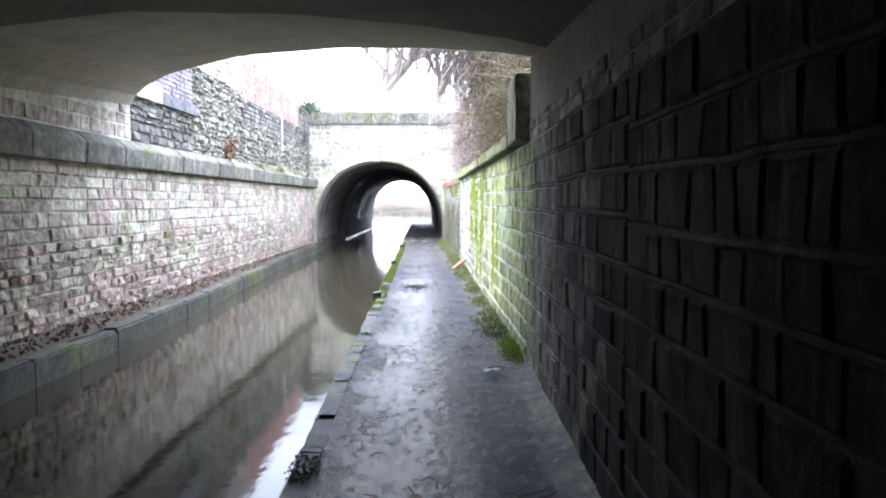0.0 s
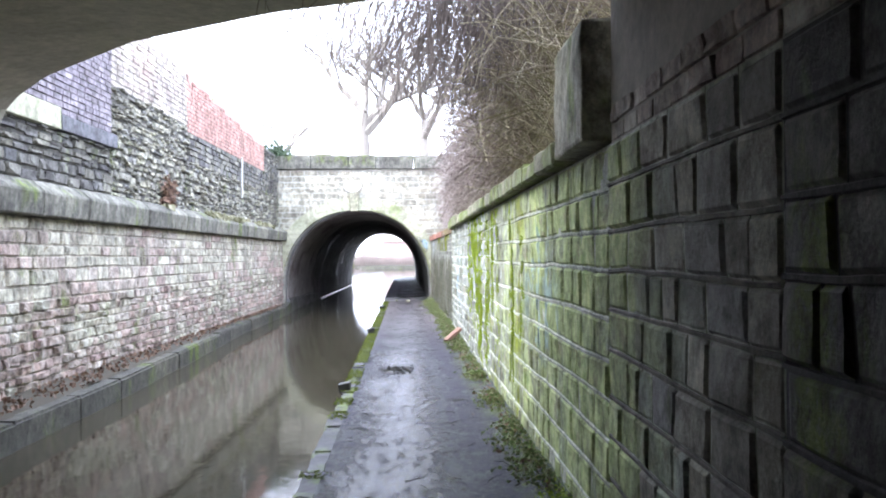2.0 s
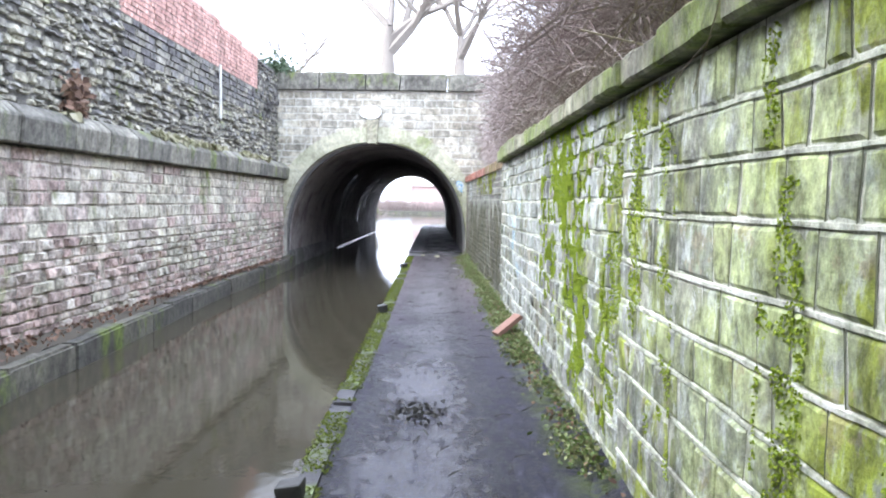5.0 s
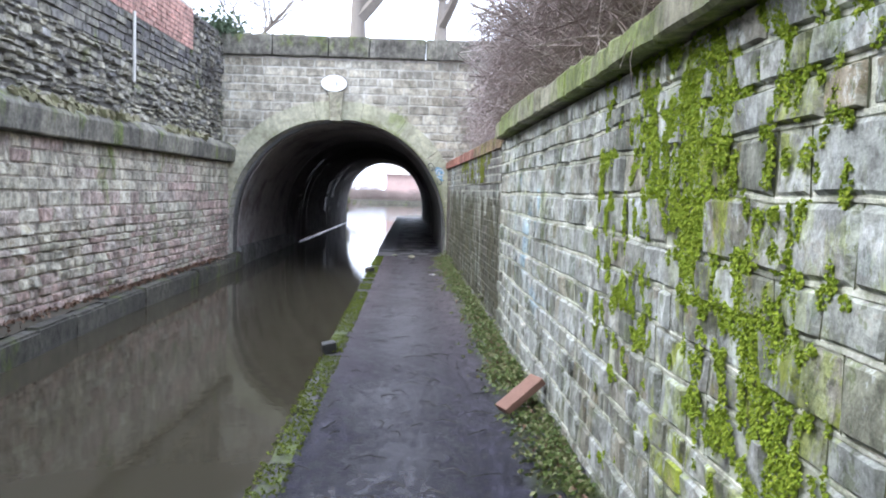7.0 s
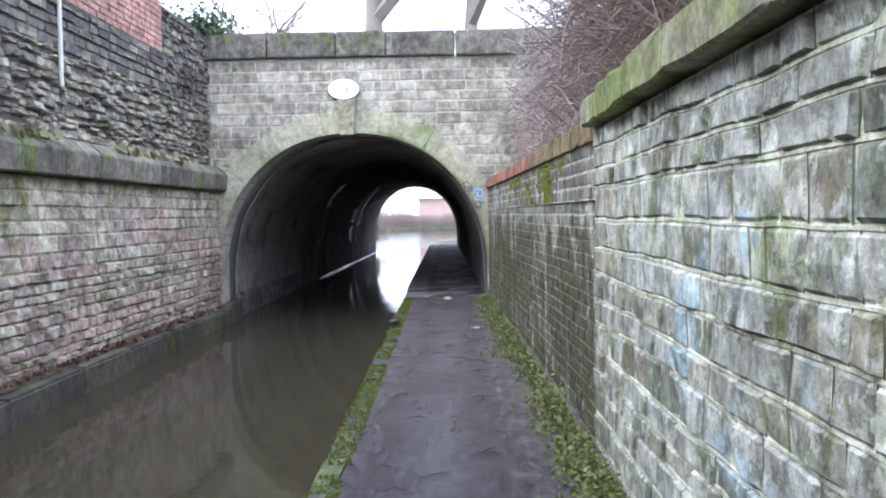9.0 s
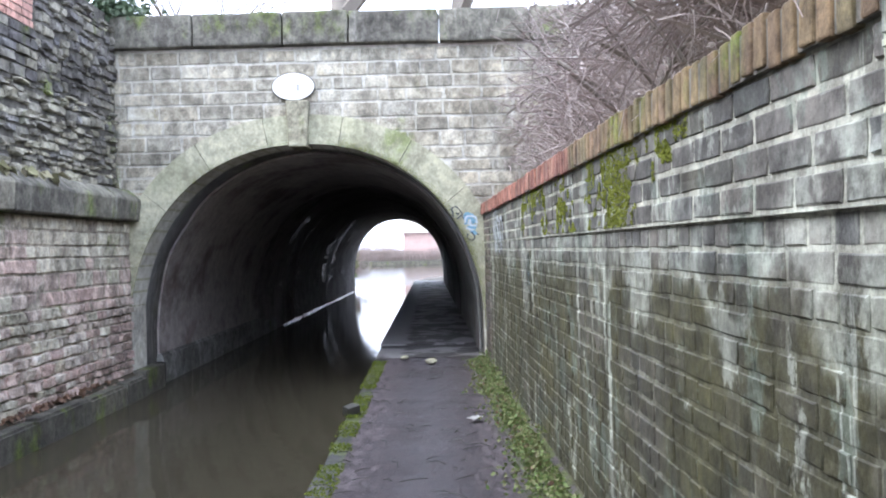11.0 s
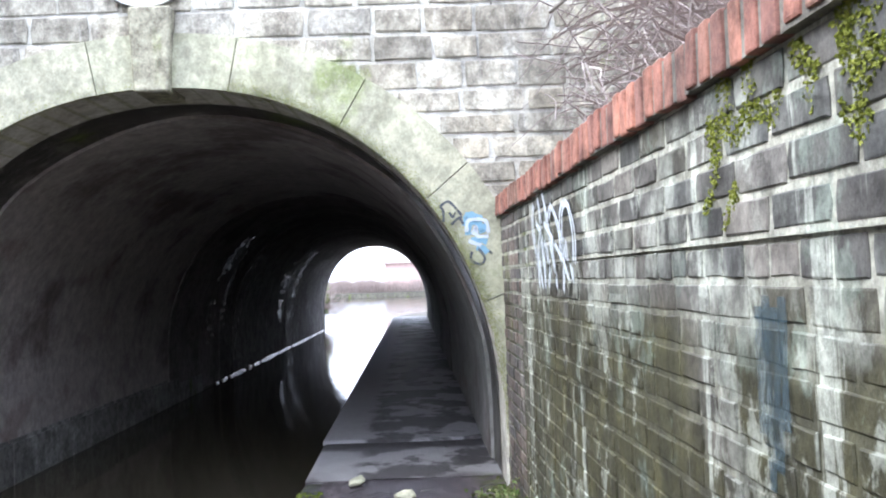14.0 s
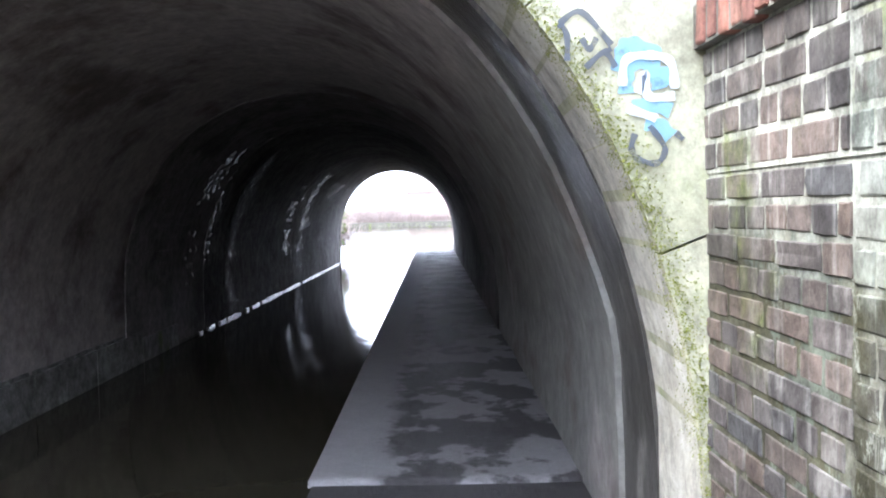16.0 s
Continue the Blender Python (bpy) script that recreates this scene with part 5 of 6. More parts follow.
scrawl = [
    [(26.82, 1.83), (26.79, 1.77), (26.73, 1.66), (26.71, 1.55), (26.66, 1.44), (26.64, 1.36)],
    [(26.67, 1.84), (26.64, 1.77), (26.58, 1.69), (26.51, 1.58), (26.43, 1.47), (26.37, 1.39), (26.35, 1.34)],
    [(26.89, 1.74), (26.94, 1.68), (26.93, 1.59), (26.86, 1.5), (26.81, 1.42), (26.79, 1.34)],
    [(26.81, 1.64), (26.73, 1.59), (26.78, 1.5), (26.69, 1.34)],
    [(26.5, 1.65), (26.42, 1.69), (26.35, 1.66), (26.29, 1.61), (26.23, 1.54), (26.18, 1.45)],
    [(26.59, 1.63), (26.45, 1.57), (26.34, 1.52), (26.19, 1.46)],
    [(26.22, 1.45), (26.22, 1.52), (26.19, 1.65), (26.09, 1.68), (26.03, 1.65), (25.96, 1.55), (25.96, 1.44)],
    [(26.14, 1.54), (26.09, 1.45)],
    [(26.14, 1.44), (26.06, 1.38)],
    [(26.0, 1.43), (25.97, 1.37)],
    [(26.56, 1.55), (26.48, 1.45)],
    [(26.64, 1.59), (26.57, 1.42), (26.57, 1.34)],
    [(26.12, 1.42), (26.14, 1.33)],
    [(26.42, 1.43), (26.46, 1.35)],
]
graffiti = tagged(new("graffiti"), "white looping spray paint scrawl on the brick wall", "graffiti")
for k, line in enumerate(scrawl):
    v, f = [], []
    for again in (0, 1):
        shift = 0.03 * again
        stroke(v, f, [on_brick(a - shift - 0.02 * again * math.sin(9 * b), b - 0.4 * shift, 0.0006 * (2 * k + again)) for a, b in spline(line)], 0.013 - 0.003 * again, Vector((-1, 0, 0)), 0)
    part("stroke", raw("stroke", v, f, M_PAINT_W), M_PAINT_W, graffiti)
stripe = tagged(new("paint_stripe"), "faded blue paint stripe down the dark brick wall", "graffiti")
for k in range(4):
    v, f = [], []
    stroke(v, f, [on_brick(24.26 + 0.032 * k + 0.006 * noise.noise((k, 0.4 * q, 0)), 1.34 - 0.02 * (k % 2) - 0.03 * q, -0.011 + 0.0006 * k) for q in range(9 + 2 * (k % 3))], 0.02, Vector((-1, 0, 0)), 0)
    part("stroke", raw("stroke", v, f, M_PAINT_OLD), M_PAINT_OLD, stripe)


def on_ring(x, z, off=0.0):
    return Vector((x, PORTAL - 0.0225 - off, z))


tag = tagged(new("paint_tag"), "blue and white spray paint tag on the arch stone", "graffiti")
for colour, material, width, lift, lines in (
    ("blue", M_PAINT_B, 0.022, 0.0, [[(-0.19, 1.73), (-0.18, 1.78), (-0.17, 1.8), (-0.14, 1.8), (-0.08, 1.77)], [(-0.17, 1.67), (-0.17, 1.71), (-0.15, 1.75), (-0.1, 1.75)], [(-0.1, 1.75), (-0.09, 1.72), (-0.08, 1.68)], [(-0.07, 1.74), (-0.07, 1.69)], [(-0.15, 1.63), (-0.11, 1.64), (-0.05, 1.62)], [(-0.12, 1.59), (-0.08, 1.58), (-0.05, 1.55)]]),
    ("white", M_PAINT_W, 0.013, 0.005, [[(-0.18, 1.69), (-0.17, 1.76), (-0.1, 1.77), (-0.05, 1.75), (-0.04, 1.68)], [(-0.14, 1.67), (-0.12, 1.72), (-0.11, 1.66), (-0.04, 1.66)], [(-0.17, 1.63), (-0.09, 1.6)]]),
    ("black", M_PAINT_K, 0.009, 0.009, [[(-0.35, 1.86), (-0.29, 1.89), (-0.21, 1.8)], [(-0.35, 1.86), (-0.33, 1.83), (-0.33, 1.76)], [(-0.29, 1.82), (-0.27, 1.79), (-0.25, 1.82)], [(-0.28, 1.74), (-0.23, 1.78), (-0.2, 1.74)], [(-0.23, 1.78), (-0.21, 1.79)], [(-0.15, 1.56), (-0.16, 1.52), (-0.14, 1.49), (-0.09, 1.48), (-0.07, 1.52), (-0.11, 1.58)], [(-0.04, 1.56), (-0.02, 1.54)]]),
):
    for k, line in enumerate(lines):
        v, f = [], []
        stroke(v, f, [on_ring(a, b, lift + 0.0007 * k) for a, b in spline(line)], width, Vector((0, -1, 0)), 0)
        part("stroke", raw("stroke", v, f, material), material, tag, colour + " spray stroke")

# ---- things on the path ----
bm = bmesh.new()
box(bm, -0.15, 0.15, -0.075, 0.075, -0.022, 0.022, 0.006)
roughen(bm, 0.004, 12)
ob = tagged(part("loose_tile", bm, M_TILE), "loose red clay tile tilted on the path verge", "tile")
ob.matrix_basis = pose(0.31, 16.45, 0.13, 0, -36, 22)


def stone(name, x, y, z, size, material, label, seed):
    bm = bmesh.new()
    bmesh.ops.create_icosphere(bm, subdivisions=2, radius=1)
    for q in bm.verts:
        q.co *= 1 + 0.35 * noise.noise(q.co * 1.3 + Vector((seed * 3.1, seed, 0)))
    bmesh.ops.transform(bm, matrix=pose(x, y, z, 0, 0, seed * 40) @ Matrix.Diagonal((*size, 1)), verts=bm.verts)
    tagged(part(name, bm, material), label, "stone")


stone("stone", -0.63, 28.15, 0.03, (0.09, 0.05, 0.035), M_RING, "pale stone on the path at the tunnel mouth", 1)
stone("stone", -0.98, 28.6, 0.03, (0.12, 0.05, 0.025), M_RING, "flat pale stone on the path at the tunnel mouth", 2)
for i, y in enumerate((11.87, 18.3, 25.07)):
    bm = bmesh.new()
    box(bm, -0.055, 0.055, -0.06, 0.06, -0.02, 0.075, 0.015)
    roughen(bm, 0.012, 12)
    bmesh.ops.transform(bm, matrix=pose(path_edge(y) + 0.04, y, 0.01, 4, -6, 20 * i), verts=bm.verts)
    tagged(part("mooring_stub", bm, M_DARK), "dark broken stub at the edge of the towpath", "stub")


def litter(name, x, y, z, w, l, material, label, turn, category):
    n = 6
    verts = [(w * (i / n - 0.5), l * (j / n - 0.5), 0.018 * noise.noise((i * 0.7 + x, j * 0.7, y)) + 0.015) for j in range(n + 1) for i in range(n + 1)]
    faces = [(j * (n + 1) + i, j * (n + 1) + i + 1, (j + 1) * (n + 1) + i + 1, (j + 1) * (n + 1) + i) for j in range(n) for i in range(n)]
    ob = part(name, raw(name, verts, faces, material), material)
    ob.modifiers.new("thick", "SOLIDIFY").thickness = 0.004
    ob.matrix_basis = pose(x, y, z, 0, 0, turn)
    tagged(ob, label, category)


litter("wrapper", 0.38, 6.57, 0.03, 0.15, 0.07, M_WHITE, "crumpled white wrapper on the muddy path", 20, "litter")
litter("wrapper", -0.2, 24.7, 0.02, 0.13, 0.08, M_STEEL, "crumpled grey-white wrapper on the muddy path", 50, "litter")


# ---- small growth ----
def leaves(name, spots, size, material, label, kind="stuff", spread=1.0, count=5):
    """Bent leaves round each spot (place, way out)."""
    verts, faces = [], []
    for p, out in spots:
        for _ in range(count):
            d = (out + spread * Vector((rng.gauss(0, 1), rng.gauss(0, 1), rng.gauss(0, 1)))).normalized()
            s = size * rng.uniform(0.5, 1.4)
            side = d.cross(Vector((rng.gauss(0, 1), rng.gauss(0, 1), rng.gauss(0, 1)))).normalized() * s * 0.38
            bend = Vector((0, 0, -0.25 * s))
            q = len(verts)
            verts += [p, p + d * s * 0.5 + side, p + d * s * 0.5 - side, p + d * s + bend]
            faces += [(q, q + 1, q + 3), (q, q + 3, q + 2)]
    return tagged(new(name, raw(name, verts, faces, material)), label, kind=kind)


def density(x, y, z, scale):
    return noise.noise((x * scale, y * scale, z * scale))


spots = []
while len(spots) < 5000:
    y = rng.uniform(7.6, 28.2)
    d = abs(rng.gauss(0, 0.12))
    if density(d, y, 0, 1.4) + 0.45 - 1.6 * d + (0.25 if y > 15 else -0.15) > rng.random() * 0.9:
        x = right_wall(y) - 0.03 - d
        spots.append((Vector((x, y, 0.05 - 0.2 * min(d, 0.2) + 0.02)), Vector((-0.3, 0, 1.0))))
leaves("verge_plants", spots, 0.026, M_LEAF, "low green weeds along the foot of the wall", count=4)
spots = [(Vector((right_wall(y) - 0.05 - abs(rng.gauss(0, 0.1)), y, 0.06)), Vector((0, 0, 1))) for y in (rng.uniform(8, 28) for _ in range(260))]
clumps = []
for cy, high in ((15.6, 0.1), (17.2, 0.12), (19.0, 0.16), (20.6, 0.2), (22.0, 0.14), (23.4, 0.22), (24.6, 0.16), (25.7, 0.24), (26.4, 0.18), (27.3, 0.2)):
    for _ in range(150):
        y, d = cy + rng.gauss(0, 0.28), abs(rng.gauss(0, 0.09))
        clumps.append((Vector((right_wall(min(y, 28.2)) - 0.04 - d, y, 0.04 + high * rng.random() * math.exp(-6 * d))), Vector((-0.5, 0, 0.5))))
leaves("verge_nettles", clumps, 0.022, M_LEAF, "taller green weeds in clumps against the wall", count=3)
leaves("verge_dead_leaves", spots, 0.03, M_DEAD, "brown dead leaves among the weeds", count=2)
spots = []
while len(spots) < 24000:
    y, z = rng.uniform(12.4, 15.5), rng.uniform(0.15, 1.84)
    body = math.exp(-((y - 13.7) / 0.55) ** 2) * (0.75 if z > 1.0 else 0.45) + math.exp(-((y - 13.0) / 0.4) ** 2 - ((z - 0.85) / 0.3) ** 2) * 0.7 + math.exp(-((y - 14.9) / 0.32) ** 2 - ((z - 1.35) / 0.5) ** 2) * 0.6
    if 0.8 * density(y, z * 0.6, 3, 2.6) + 0.7 * density(y, z, 9, 9) + 0.5 * density(y, z * 0.7, 4, 22) + body > 0.47:
        spots.append((Vector((right_wall(y) - 0.011, y, z)), Vector((-0.7, 0, -0.5))))
while len(spots) < 28000:
    y, z = rng.choice((rng.uniform(9.6, 10.5), rng.uniform(11.3, 12.6))), rng.uniform(0.3, 1.8)
    if density(y * 2, z * 0.35, 3, 2.2) + 0.5 * density(y, z, 9, 8) > 0.22:
        spots.append((Vector((right_wall(y) - 0.011, y, z)), Vector((-0.7, 0, -0.5))))
leaves("wall_moss", spots, 0.008, M_MOSS, "bright yellow-green moss hanging on the stone wall", count=6, spread=0.6)
spots = []
while len(spots) < 9000:
    y, z = rng.uniform(20.0, 24.6), rng.uniform(1.46, 1.9)
    if density(y, z, 5, 2.4) + 0.7 * density(y, z, 5, 14) + 0.5 * (z - 1.7) + 0.35 * math.exp(-((y - 21.3) / 0.5) ** 2) > 0.2 and y > 20.5:
        c = on_brick(y, z)
        spots.append((c + Vector((0.005, 0, 0)), Vector((-0.7, 0, -0.3))))
while len(spots) < 9500:
    y, z = rng.choice(((24.8, 0.75), (26.6, 0.3), (23.2, 0.35)))
    spots.append((on_brick(y + rng.gauss(0, 0.05), z + rng.gauss(0, 0.08)) + Vector((0.03, 0, 0)), Vector((-0.7, 0, 0))))
leaves("wall_fern", spots, 0.0065, M_MOSS_MID, "small yellow-green wall plants on dark brick", count=7, spread=1.3)
spots = []
while len(spots) < 5600:
    y = rng.uniform(2, 28.5)
    if 0.6 * density(0, y, 2, 0.9) + 0.6 * density(1, y, 5, 3) > (-0.15 if y > 11 else 0.08):
        spots.append((Vector((path_edge(y) + rng.uniform(0.0, 0.16), y, 0.012)), Vector((-0.1, 0, 1))))
leaves("edge_moss", spots, 0.013, M_MOSS_DULL, "patchy moss on the towpath edge", count=5)
spots = [(Vector((max(-4.26, ledge_edge(y) - rng.uniform(0.12, 0.55)), y, KERB + 0.055)), Vector((0, 0, 1))) for y in (rng.uniform(3, 27.5) for _ in range(1500))]
leaves("ledge_leaves", spots, 0.05, M_DEAD, "brown leaf litter on the canal ledge", count=2)
spots = [(Vector((-4.33 + abs(rng.gauss(0, 0.05)), y, 2.2)), Vector((0.6, 0, -0.6))) for y in (rng.uniform(17, 28) for _ in range(500)) if density(0, y, 8, 0.8) > -0.05]
leaves("band_grass", spots, 0.1, M_DRYGRASS, "dry grass tufts hanging over the stone band", count=3, spread=0.4)
# brown leaves stand in for a dark hole in the rubble
spots = [(Vector((-4.4 + rng.uniform(0, 0.12), 17.4 + rng.gauss(0, 0.12), 2.36 + rng.gauss(0, 0.12))), Vector((0.5, 0, -0.4))) for _ in range(90)]
leaves("dead_fern", spots, 0.09, M_DEAD, "dead brown fern in a gap of the rubble wall", count=3)
spots = []
for _ in range(900):
    a = Vector((rng.gauss(-4.65, 0.28), rng.gauss(28.45, 0.2), 4.28 + abs(rng.gauss(0, 0.17))))
    spots.append((a, Vector((0, -0.6, 0.3))))
leaves("ivy_clump", spots, 0.07, M_IVY, "dark ivy on top of the wall corner", count=4)
spots = [(Vector((rng.uniform(-4.7, -2.9), PORTAL + 0.25, 4.3)), Vector((0, -0.2, 1))) for _ in range(160)]
leaves("parapet_weeds", spots, 0.09, M_DRYGRASS, "thin dry weeds behind the parapet", count=3, spread=0.4)

spots = []
for x, z in arch_points(PORTAL, 0.01, 400):
    for _ in range(7 if x > axis_x(PORTAL) else 2):
        if z > 0.0 and density(x, 0, z, 1.8) > -0.25:
            inward = (Vector((axis_x(PORTAL), 0, 0.6)) - Vector((x, 0, z))).normalized()
            along = Vector((inward.z, 0, -inward.x))
            for _ in range(3):
                spots.append((along * rng.gauss(0, 0.02) + Vector((x, PORTAL - 0.02 + abs(rng.gauss(0, 0.1)), z)) + inward * 0.009, inward - Vector((0, 0.3, 0))))
                spots.append((along * rng.gauss(0, 0.02) + Vector((x, PORTAL - 0.022, z)) - inward * (abs(rng.gauss(0, 0.035)) - 0.01), Vector((0, -1, 0))))
leaves("arch_moss", spots, 0.005, M_MOSS_MID, "dull green moss along the edge of the arch", count=3)
spots = [(Vector((-5.1 + rng.gauss(0, 0.25), 56.0 + rng.gauss(0, 0.7), 1.3 + rng.gauss(0, 0.5))), Vector((0.4, -0.3, 0.1))) for _ in range(420)]
leaves("far_ivy", spots, 0.12, M_LEAF, "green leafy growth beside the tunnel's far mouth", count=3)

spots = [(Vector((right_wall(7.3) - 0.03 - abs(rng.gauss(0, 0.09)), 7.35 + rng.gauss(0, 0.28), 0.05 + abs(rng.gauss(0, 0.03)))), Vector((-0.3, 0, 1))) for _ in range(900)]
leaves("foot_moss", spots, 0.013, M_MOSS, "bright moss cushion at the foot of the wall", count=4)

# twigs and mud debris on the path
v, f = [], []
for _ in range(420):
    y = rng.uniform(2.5, 28.4)
    x = path_edge(y) + 0.12 + (right_wall(y) - path_edge(y) - 0.15) * rng.random()
    a, l = rng.uniform(0, math.pi), rng.uniform(0.03, 0.2)
    z = 0.012 + path_lift(x, y, 0.5)
    tube(v, f, [Vector((x, y, z)), Vector((x + 0.5 * l * math.cos(a), y + 0.5 * l * math.sin(a), z + 0.012)), Vector((x + l * math.cos(a + 0.3), y + l * math.sin(a + 0.3), z))], [0.004, 0.004, 0.002], 4)
tagged(new("path_twigs", raw("path_twigs", v, f, M_DARK)), "dark twigs scattered on the muddy path", kind="stuff")
spots = [(Vector((-0.44 + rng.gauss(0, 0.09), 13.5 + rng.gauss(0, 0.12), -0.012)), Vector((0, 0, 1))) for _ in range(90)]
leaves("puddle_leaves", spots, 0.03, M_DARK, "black rotten leaves in a path hollow", count=3)

# ---- weeping shrubs over the wall ----
def shrub(y0, y1, strands, seed, material, label):
    r = random.Random(seed)
    thing = tagged(new("weeping_shrub"), label, "shrub", "shrubs behind the towpath wall")
    sv, sf, tv, tf = [], [], [], []
    for k in range(strands):
        y = r.uniform(y0, y1)
        x = 0.85 + 2.4 * r.random() ** 1.3
        z = 1.8 + min(2.2, 0.75 * (x - 0.85))
        stem = k % 26 == 0
        d = Vector((-r.uniform(0.05, 0.75), r.gauss(0, 0.35), r.uniform(0.4, 1.5))).normalized()
        step = r.uniform(0.16, 0.42) if not stem else 0.5
        sag = r.uniform(0.14, 0.4)
        reach = r.gauss(0.1, 0.16) - (0.25 if y < 14 and r.random() < 0.3 else 0)
        p, path = Vector((x, y, z)), []
        for i in range(9):
            path.append(p.copy())
            d = (d + Vector((r.gauss(-0.02, 0.14), r.gauss(0, 0.14), -sag + r.gauss(0, 0.1)))).normalized()
            p = p + d * step
            if p.x < right_wall(min(max(p.y, 7.0), 28.0)) + (0.25 if stem else reach + (0.15 if p.y > 22 else 0)) - (0.1 if p.y > 22 else 0.3) * (p.z - 1.9) or p.z < 1.92 + 0.25 * r.random() or p.y < 7.6 or p.y > 28.0:
                break
        if len(path) < 3:
            continue
        thick = r.uniform(0.0028, 0.0075) if not stem else r.uniform(0.008, 0.018)
        radii = [thick * (1.15 - 0.8 * i / 9) for i in range(len(path))]
        tube(*((sv, sf) if stem else (tv, tf)), path, radii, 5 if stem else 3)
        if r.random() < 0.6:
            i = r.randrange(1, len(path))
            q, e = path[i].copy(), Vector((r.gauss(-0.2, 0.5), r.gauss(0, 0.6), r.gauss(-0.5, 0.4))).normalized()
            side = [q]
            for _ in range(4):
                e = (e + Vector((r.gauss(0, 0.25), r.gauss(0, 0.25), -0.2))).normalized()
                side.append(side[-1] + e * r.uniform(0.06, 0.15))
            tube(tv, tf, side, [0.003, 0.0027, 0.0023, 0.002, 0.0015], 3)
    tagged(part("stem", raw("stem", sv, sf, M_BARK, True), M_BARK, thing), kind="stuff")
    tagged(part("crown", raw("crown", tv, tf, material), material, thing), kind="stuff")


shrub(8.2, 12.0, 2000, 11, M_TWIG_GREEN, "dense bare shrub with drooping greenish-brown twigs behind the wall")
shrub(11.0, 16.0, 2500, 12, M_TWIG, "dense bare shrub with drooping brown twigs behind the wall")
shrub(15.0, 21.0, 2700, 13, M_TWIG, "dense bare shrub with drooping brown twigs behind the wall")
shrub(20.0, 28.0, 2900, 14, M_TWIG_PALE, "dense bare shrub with drooping brown twigs behind the wall")


# long boughs that arch over the water, hung with twigs
boughs = tagged(new("weeping_shrub"), "arching boughs hung with long thin bare twigs over the canal", "shrub", "shrubs behind the towpath wall")
r = random.Random(31)
sv, sf, tv, tf = [], [], [], []
for _ in range(30):
    y = r.uniform(8.8, 12.4)
    tip = Vector((r.uniform(-0.9, 0.5), y + r.uniform(-0.8, 0.8), r.uniform(3.4, 4.3)))
    root = Vector((r.uniform(1.6, 2.6), y, 2.6))
    path = [root.lerp(tip, t) + Vector((0, 0, 1.1 * t * (1 - t) * 2)) + Vector((r.gauss(0, 0.04), r.gauss(0, 0.04), 0)) for t in (0, 0.15, 0.3, 0.45, 0.6, 0.75, 0.9, 1.0)]
    tube(sv, sf, path, [0.022 - 0.0024 * i for i in range(8)], 5)
    for _ in range(50):
        i = r.randrange(2, 8)
        p, d, hang = path[i] + Vector((r.gauss(0, 0.15), r.gauss(0, 0.2), 0)), Vector((r.gauss(-0.2, 0.3), r.gauss(0, 0.3), -0.5)).normalized(), []
        for _ in range(r.randrange(5, 9)):
            hang.append(p.copy())
            d = (d + Vector((r.gauss(0, 0.2), r.gauss(0, 0.2), -0.25))).normalized()
            p = p + d * r.uniform(0.14, 0.26)
            if p.z < 2.25 + 0.4 * r.random():
                break
        if len(hang) > 2:
            tube(tv, tf, hang, [0.0046 * (1 - 0.09 * k) for k in range(len(hang))], 3)
tagged(part("stem", raw("stem", sv, sf, M_BARK, True), M_BARK, boughs), kind="stuff")
tagged(part("crown", raw("crown", tv, tf, M_TWIG_DARK), M_TWIG_DARK, boughs), kind="stuff")


# ---- bare trees over the tunnel ----
def bare_tree(x, y, z, high, girth, seed, label, lean=0.0):
    r = random.Random(seed)
    tree = tagged(new("bare_tree"), label, "tree", "bare trees over the tunnel")
    tree.location = (x, y, z)
    tv, tf, bv, bf = [], [], [], []

    def grow(p, d, length, radius, depth):
        n = 7
        path, radii = [p.copy()], [radius]
        for i in range(n):
            d = (d + Vector((r.gauss(0, 0.09), r.gauss(0, 0.09), 0.03 + r.gauss(0, 0.06)))).normalized()
            p = p + d * length / n
            path.append(p.copy())
            radii.append(radius * (1 - 0.62 * (i + 1) / n))
        tube(*((tv, tf) if depth == 0 else (bv, bf)), path, radii, 9 if depth == 0 else (5 if depth < 3 else 3))
        if depth >= 5:
            return
        for k in range(5 if depth < 4 else 3):
            i = r.randrange(5 if depth == 0 else 2, n + 1)
            a = r.uniform(0, 2 * math.pi)
            spread = Vector((math.cos(a), math.sin(a), 0))
            e = (d * 0.8 + spread * (r.uniform(0.5, 1.0) if depth else r.uniform(0.55, 1.1))).normalized()
            grow(path[i], e, length * (r.uniform(0.45, 0.72) if depth else r.uniform(0.9, 1.3)), radii[i] * r.uniform(0.55, 0.8) * (1.0 if depth else 1.3), depth + 1)

    grow(Vector((0, 0, -0.2)), Vector((lean, 0, 1)).normalized(), high * 0.3, girth, 0)
    part("trunk", raw("trunk", tv, tf, M_BARK, True), M_BARK, tree)
    part("crown", raw("crown", bv, bf, M_BARK), M_BARK, tree)


bare_tree(-2.3, 33.0, 3.75, 9.5, 0.33, 21, "tall bare grey tree on the ground above the tunnel")
bare_tree(-0.05, 33.0, 3.75, 9.0, 0.27, 27, "bare grey tree beside the shrubs above the tunnel", 0.05)
bare_tree(-6.5, 36.5, 3.75, 7.0, 0.13, 23, "slender bare tree on the ground above the tunnel", 0.4)

# ---- beyond the tunnel ----
outline = [(-2.0, 54.5), (-1.6, 57.0), (-0.7, 60.0), (2.0, 62.5), (12.0, 64.0), (40.0, 64.0), (40.0, 54.0), (-0.6, 54.0)]
bm = bmesh.new()
solid(bm, [(x, y, -1.3) for x, y in outline], [(x, y, 0.0) for x, y in outline])
bmesh.ops.recalc_face_normals(bm, faces=bm.faces)
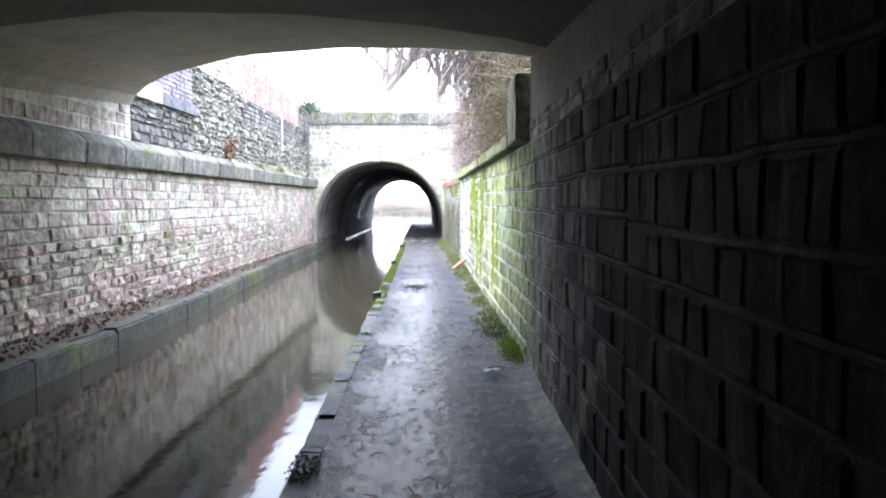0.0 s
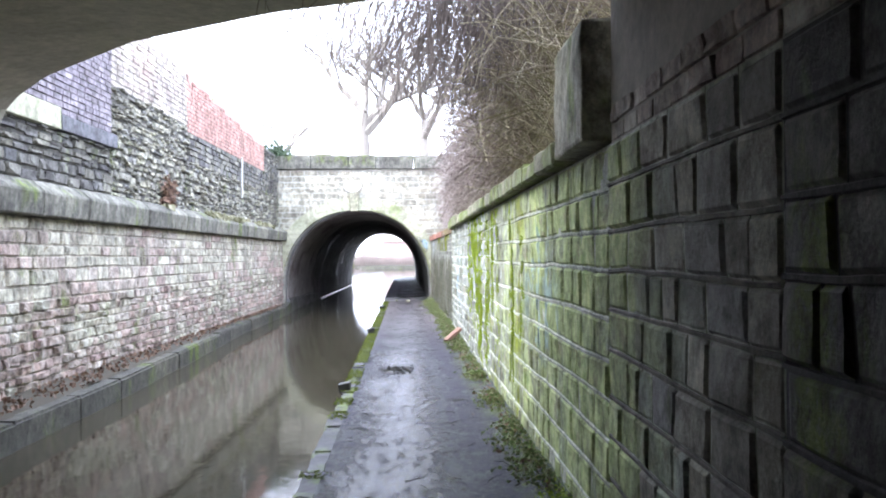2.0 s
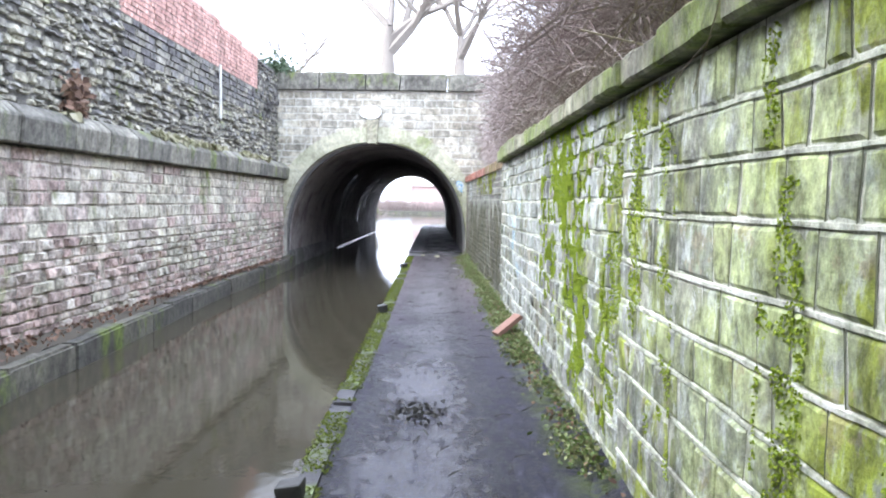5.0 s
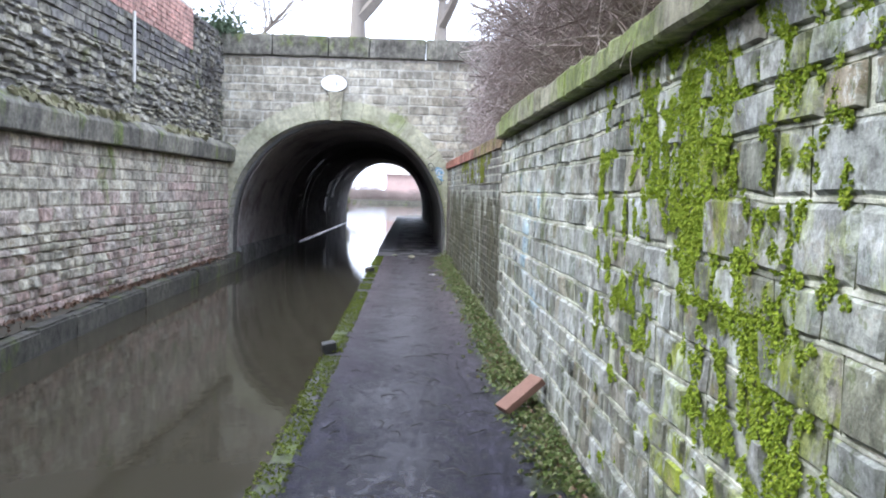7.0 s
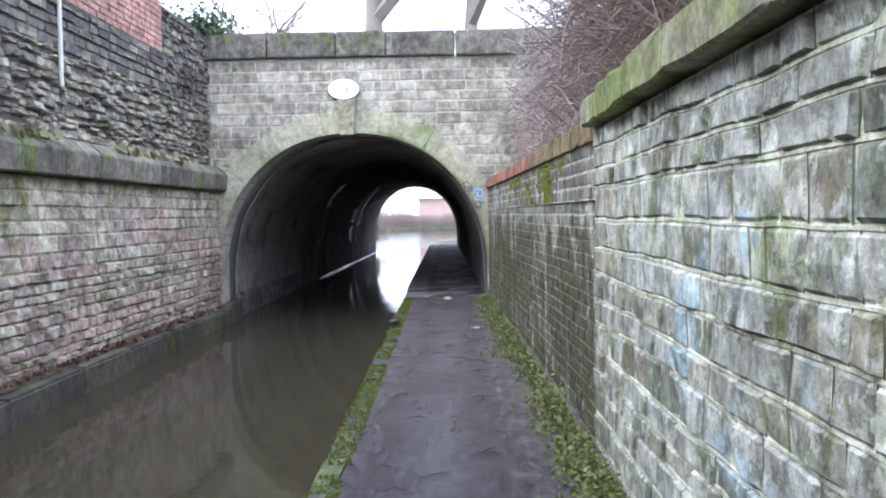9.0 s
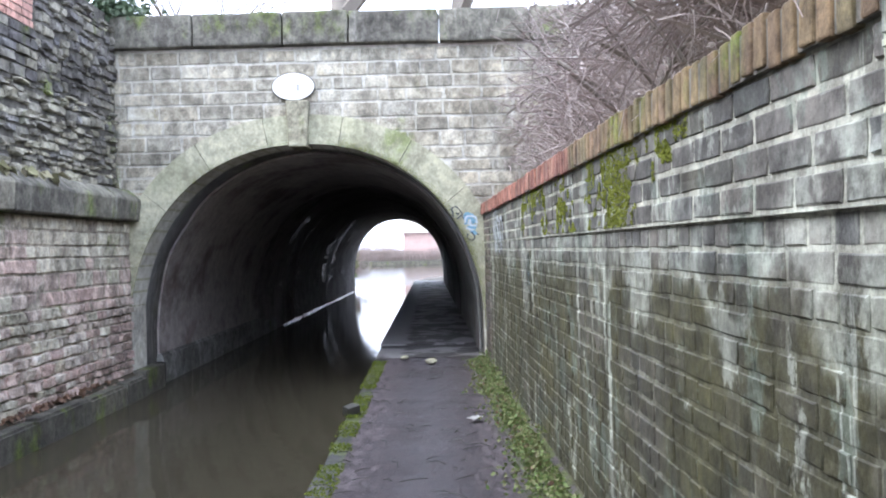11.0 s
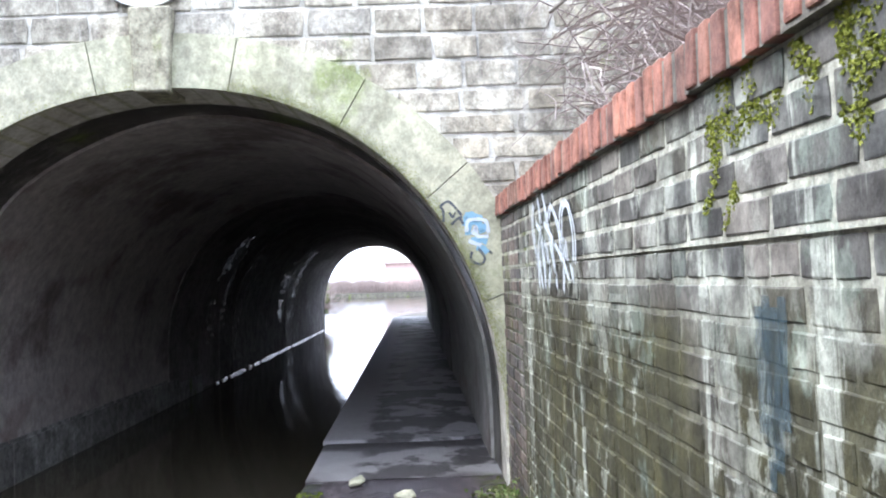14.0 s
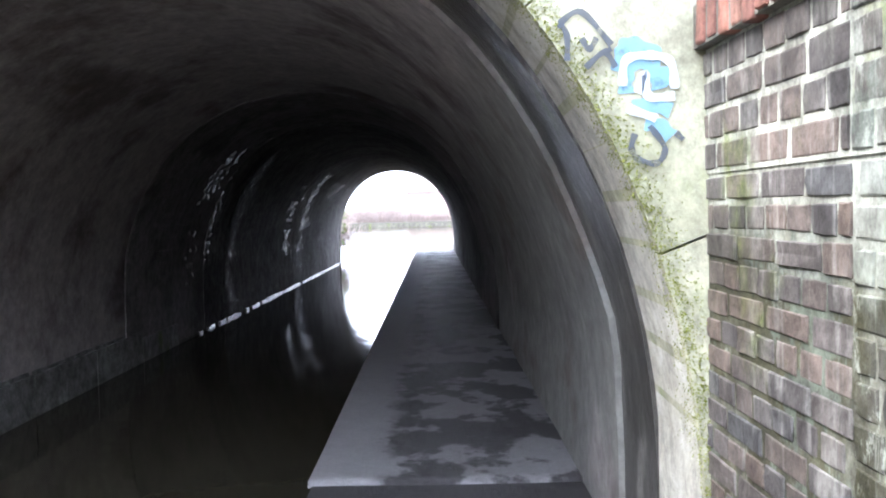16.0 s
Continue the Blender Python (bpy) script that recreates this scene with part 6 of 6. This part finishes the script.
tagged(part("bank_far_path", bm, M_EARTH), "bank and path curving away beyond the tunnel", kind="structure")
outline = [(-60, 54.0), (-4.9, 54.0), (-5.2, 58.0), (-8.0, 66.0), (-60, 80.0)]
bm = bmesh.new()
solid(bm, [(x, y, -1.3) for x, y in outline], [(x, y, 0.1) for x, y in outline])
bmesh.ops.recalc_face_normals(bm, faces=bm.faces)
tagged(part("bank_far_left", bm, M_EARTH), "low bank beside the basin beyond the tunnel", kind="structure")
outline = [(-60, 110), (60, 110), (60, 126), (-60, 126)]
bm = bmesh.new()
solid(bm, [(x, y, -1.3) for x, y in outline], [(x, y, 0.15) for x, y in outline])
bmesh.ops.recalc_face_normals(bm, faces=bm.faces)
tagged(part("bank_far", bm, M_KERB), "stone-edged far bank of the basin", kind="structure")
house = tagged(new("brick_building"), "low red brick building on the far bank", "building")
bm = bmesh.new()
box(bm, -5.7, 6.5, 113, 119, 0.3, 3.2)
part("wall", bm, M_RED_FAR, house)
bm = bmesh.new()
solid(bm, [(-6.0, 112.6, 3.2), (6.8, 112.6, 3.2), (6.8, 119.4, 3.2), (-6.0, 119.4, 3.2)], [(-6.0, 115.9, 5.2), (6.8, 115.9, 5.2), (6.8, 116.1, 5.2), (-6.0, 116.1, 5.2)])
part("roof", bm, M_ROOF_FAR, house)
for x, y, s, k in ((-10.5, 112, 1.6, 1), (-8.4, 112.5, 1.9, 2), (-12.5, 113, 1.8, 3), (-6.9, 112, 1.4, 4), (-4.6, 111.6, 1.1, 7), (-2.2, 111.8, 1.2, 8), (-15, 112, 1.7, 9), (-5.6, 57.0, 0.9, 5), (-6.2, 59.5, 1.0, 6)):
    r = random.Random(k)
    bush = tagged(new("bare_bush"), "leggy brown winter bush at the water's edge", "bush", "bushes beyond the tunnel")
    v, f = [], []
    for _ in range(420):
        d = Vector((r.gauss(0, 0.5), r.gauss(0, 0.5), 1)).normalized()
        p = Vector((x + r.gauss(0, 0.5) * s, y + r.gauss(0, 0.4) * s, 0.1))
        path = [p]
        for _ in range(5):
            d = (d + Vector((r.gauss(0, 0.2), r.gauss(0, 0.2), r.gauss(-0.05, 0.1)))).normalized()
            path.append(path[-1] + d * r.uniform(0.14, 0.34) * s)
        tube(v, f, path, [0.016, 0.014, 0.012, 0.01, 0.008, 0.005], 3)
    part("crown", raw("crown", v, f, M_TWIG), M_TWIG, bush)
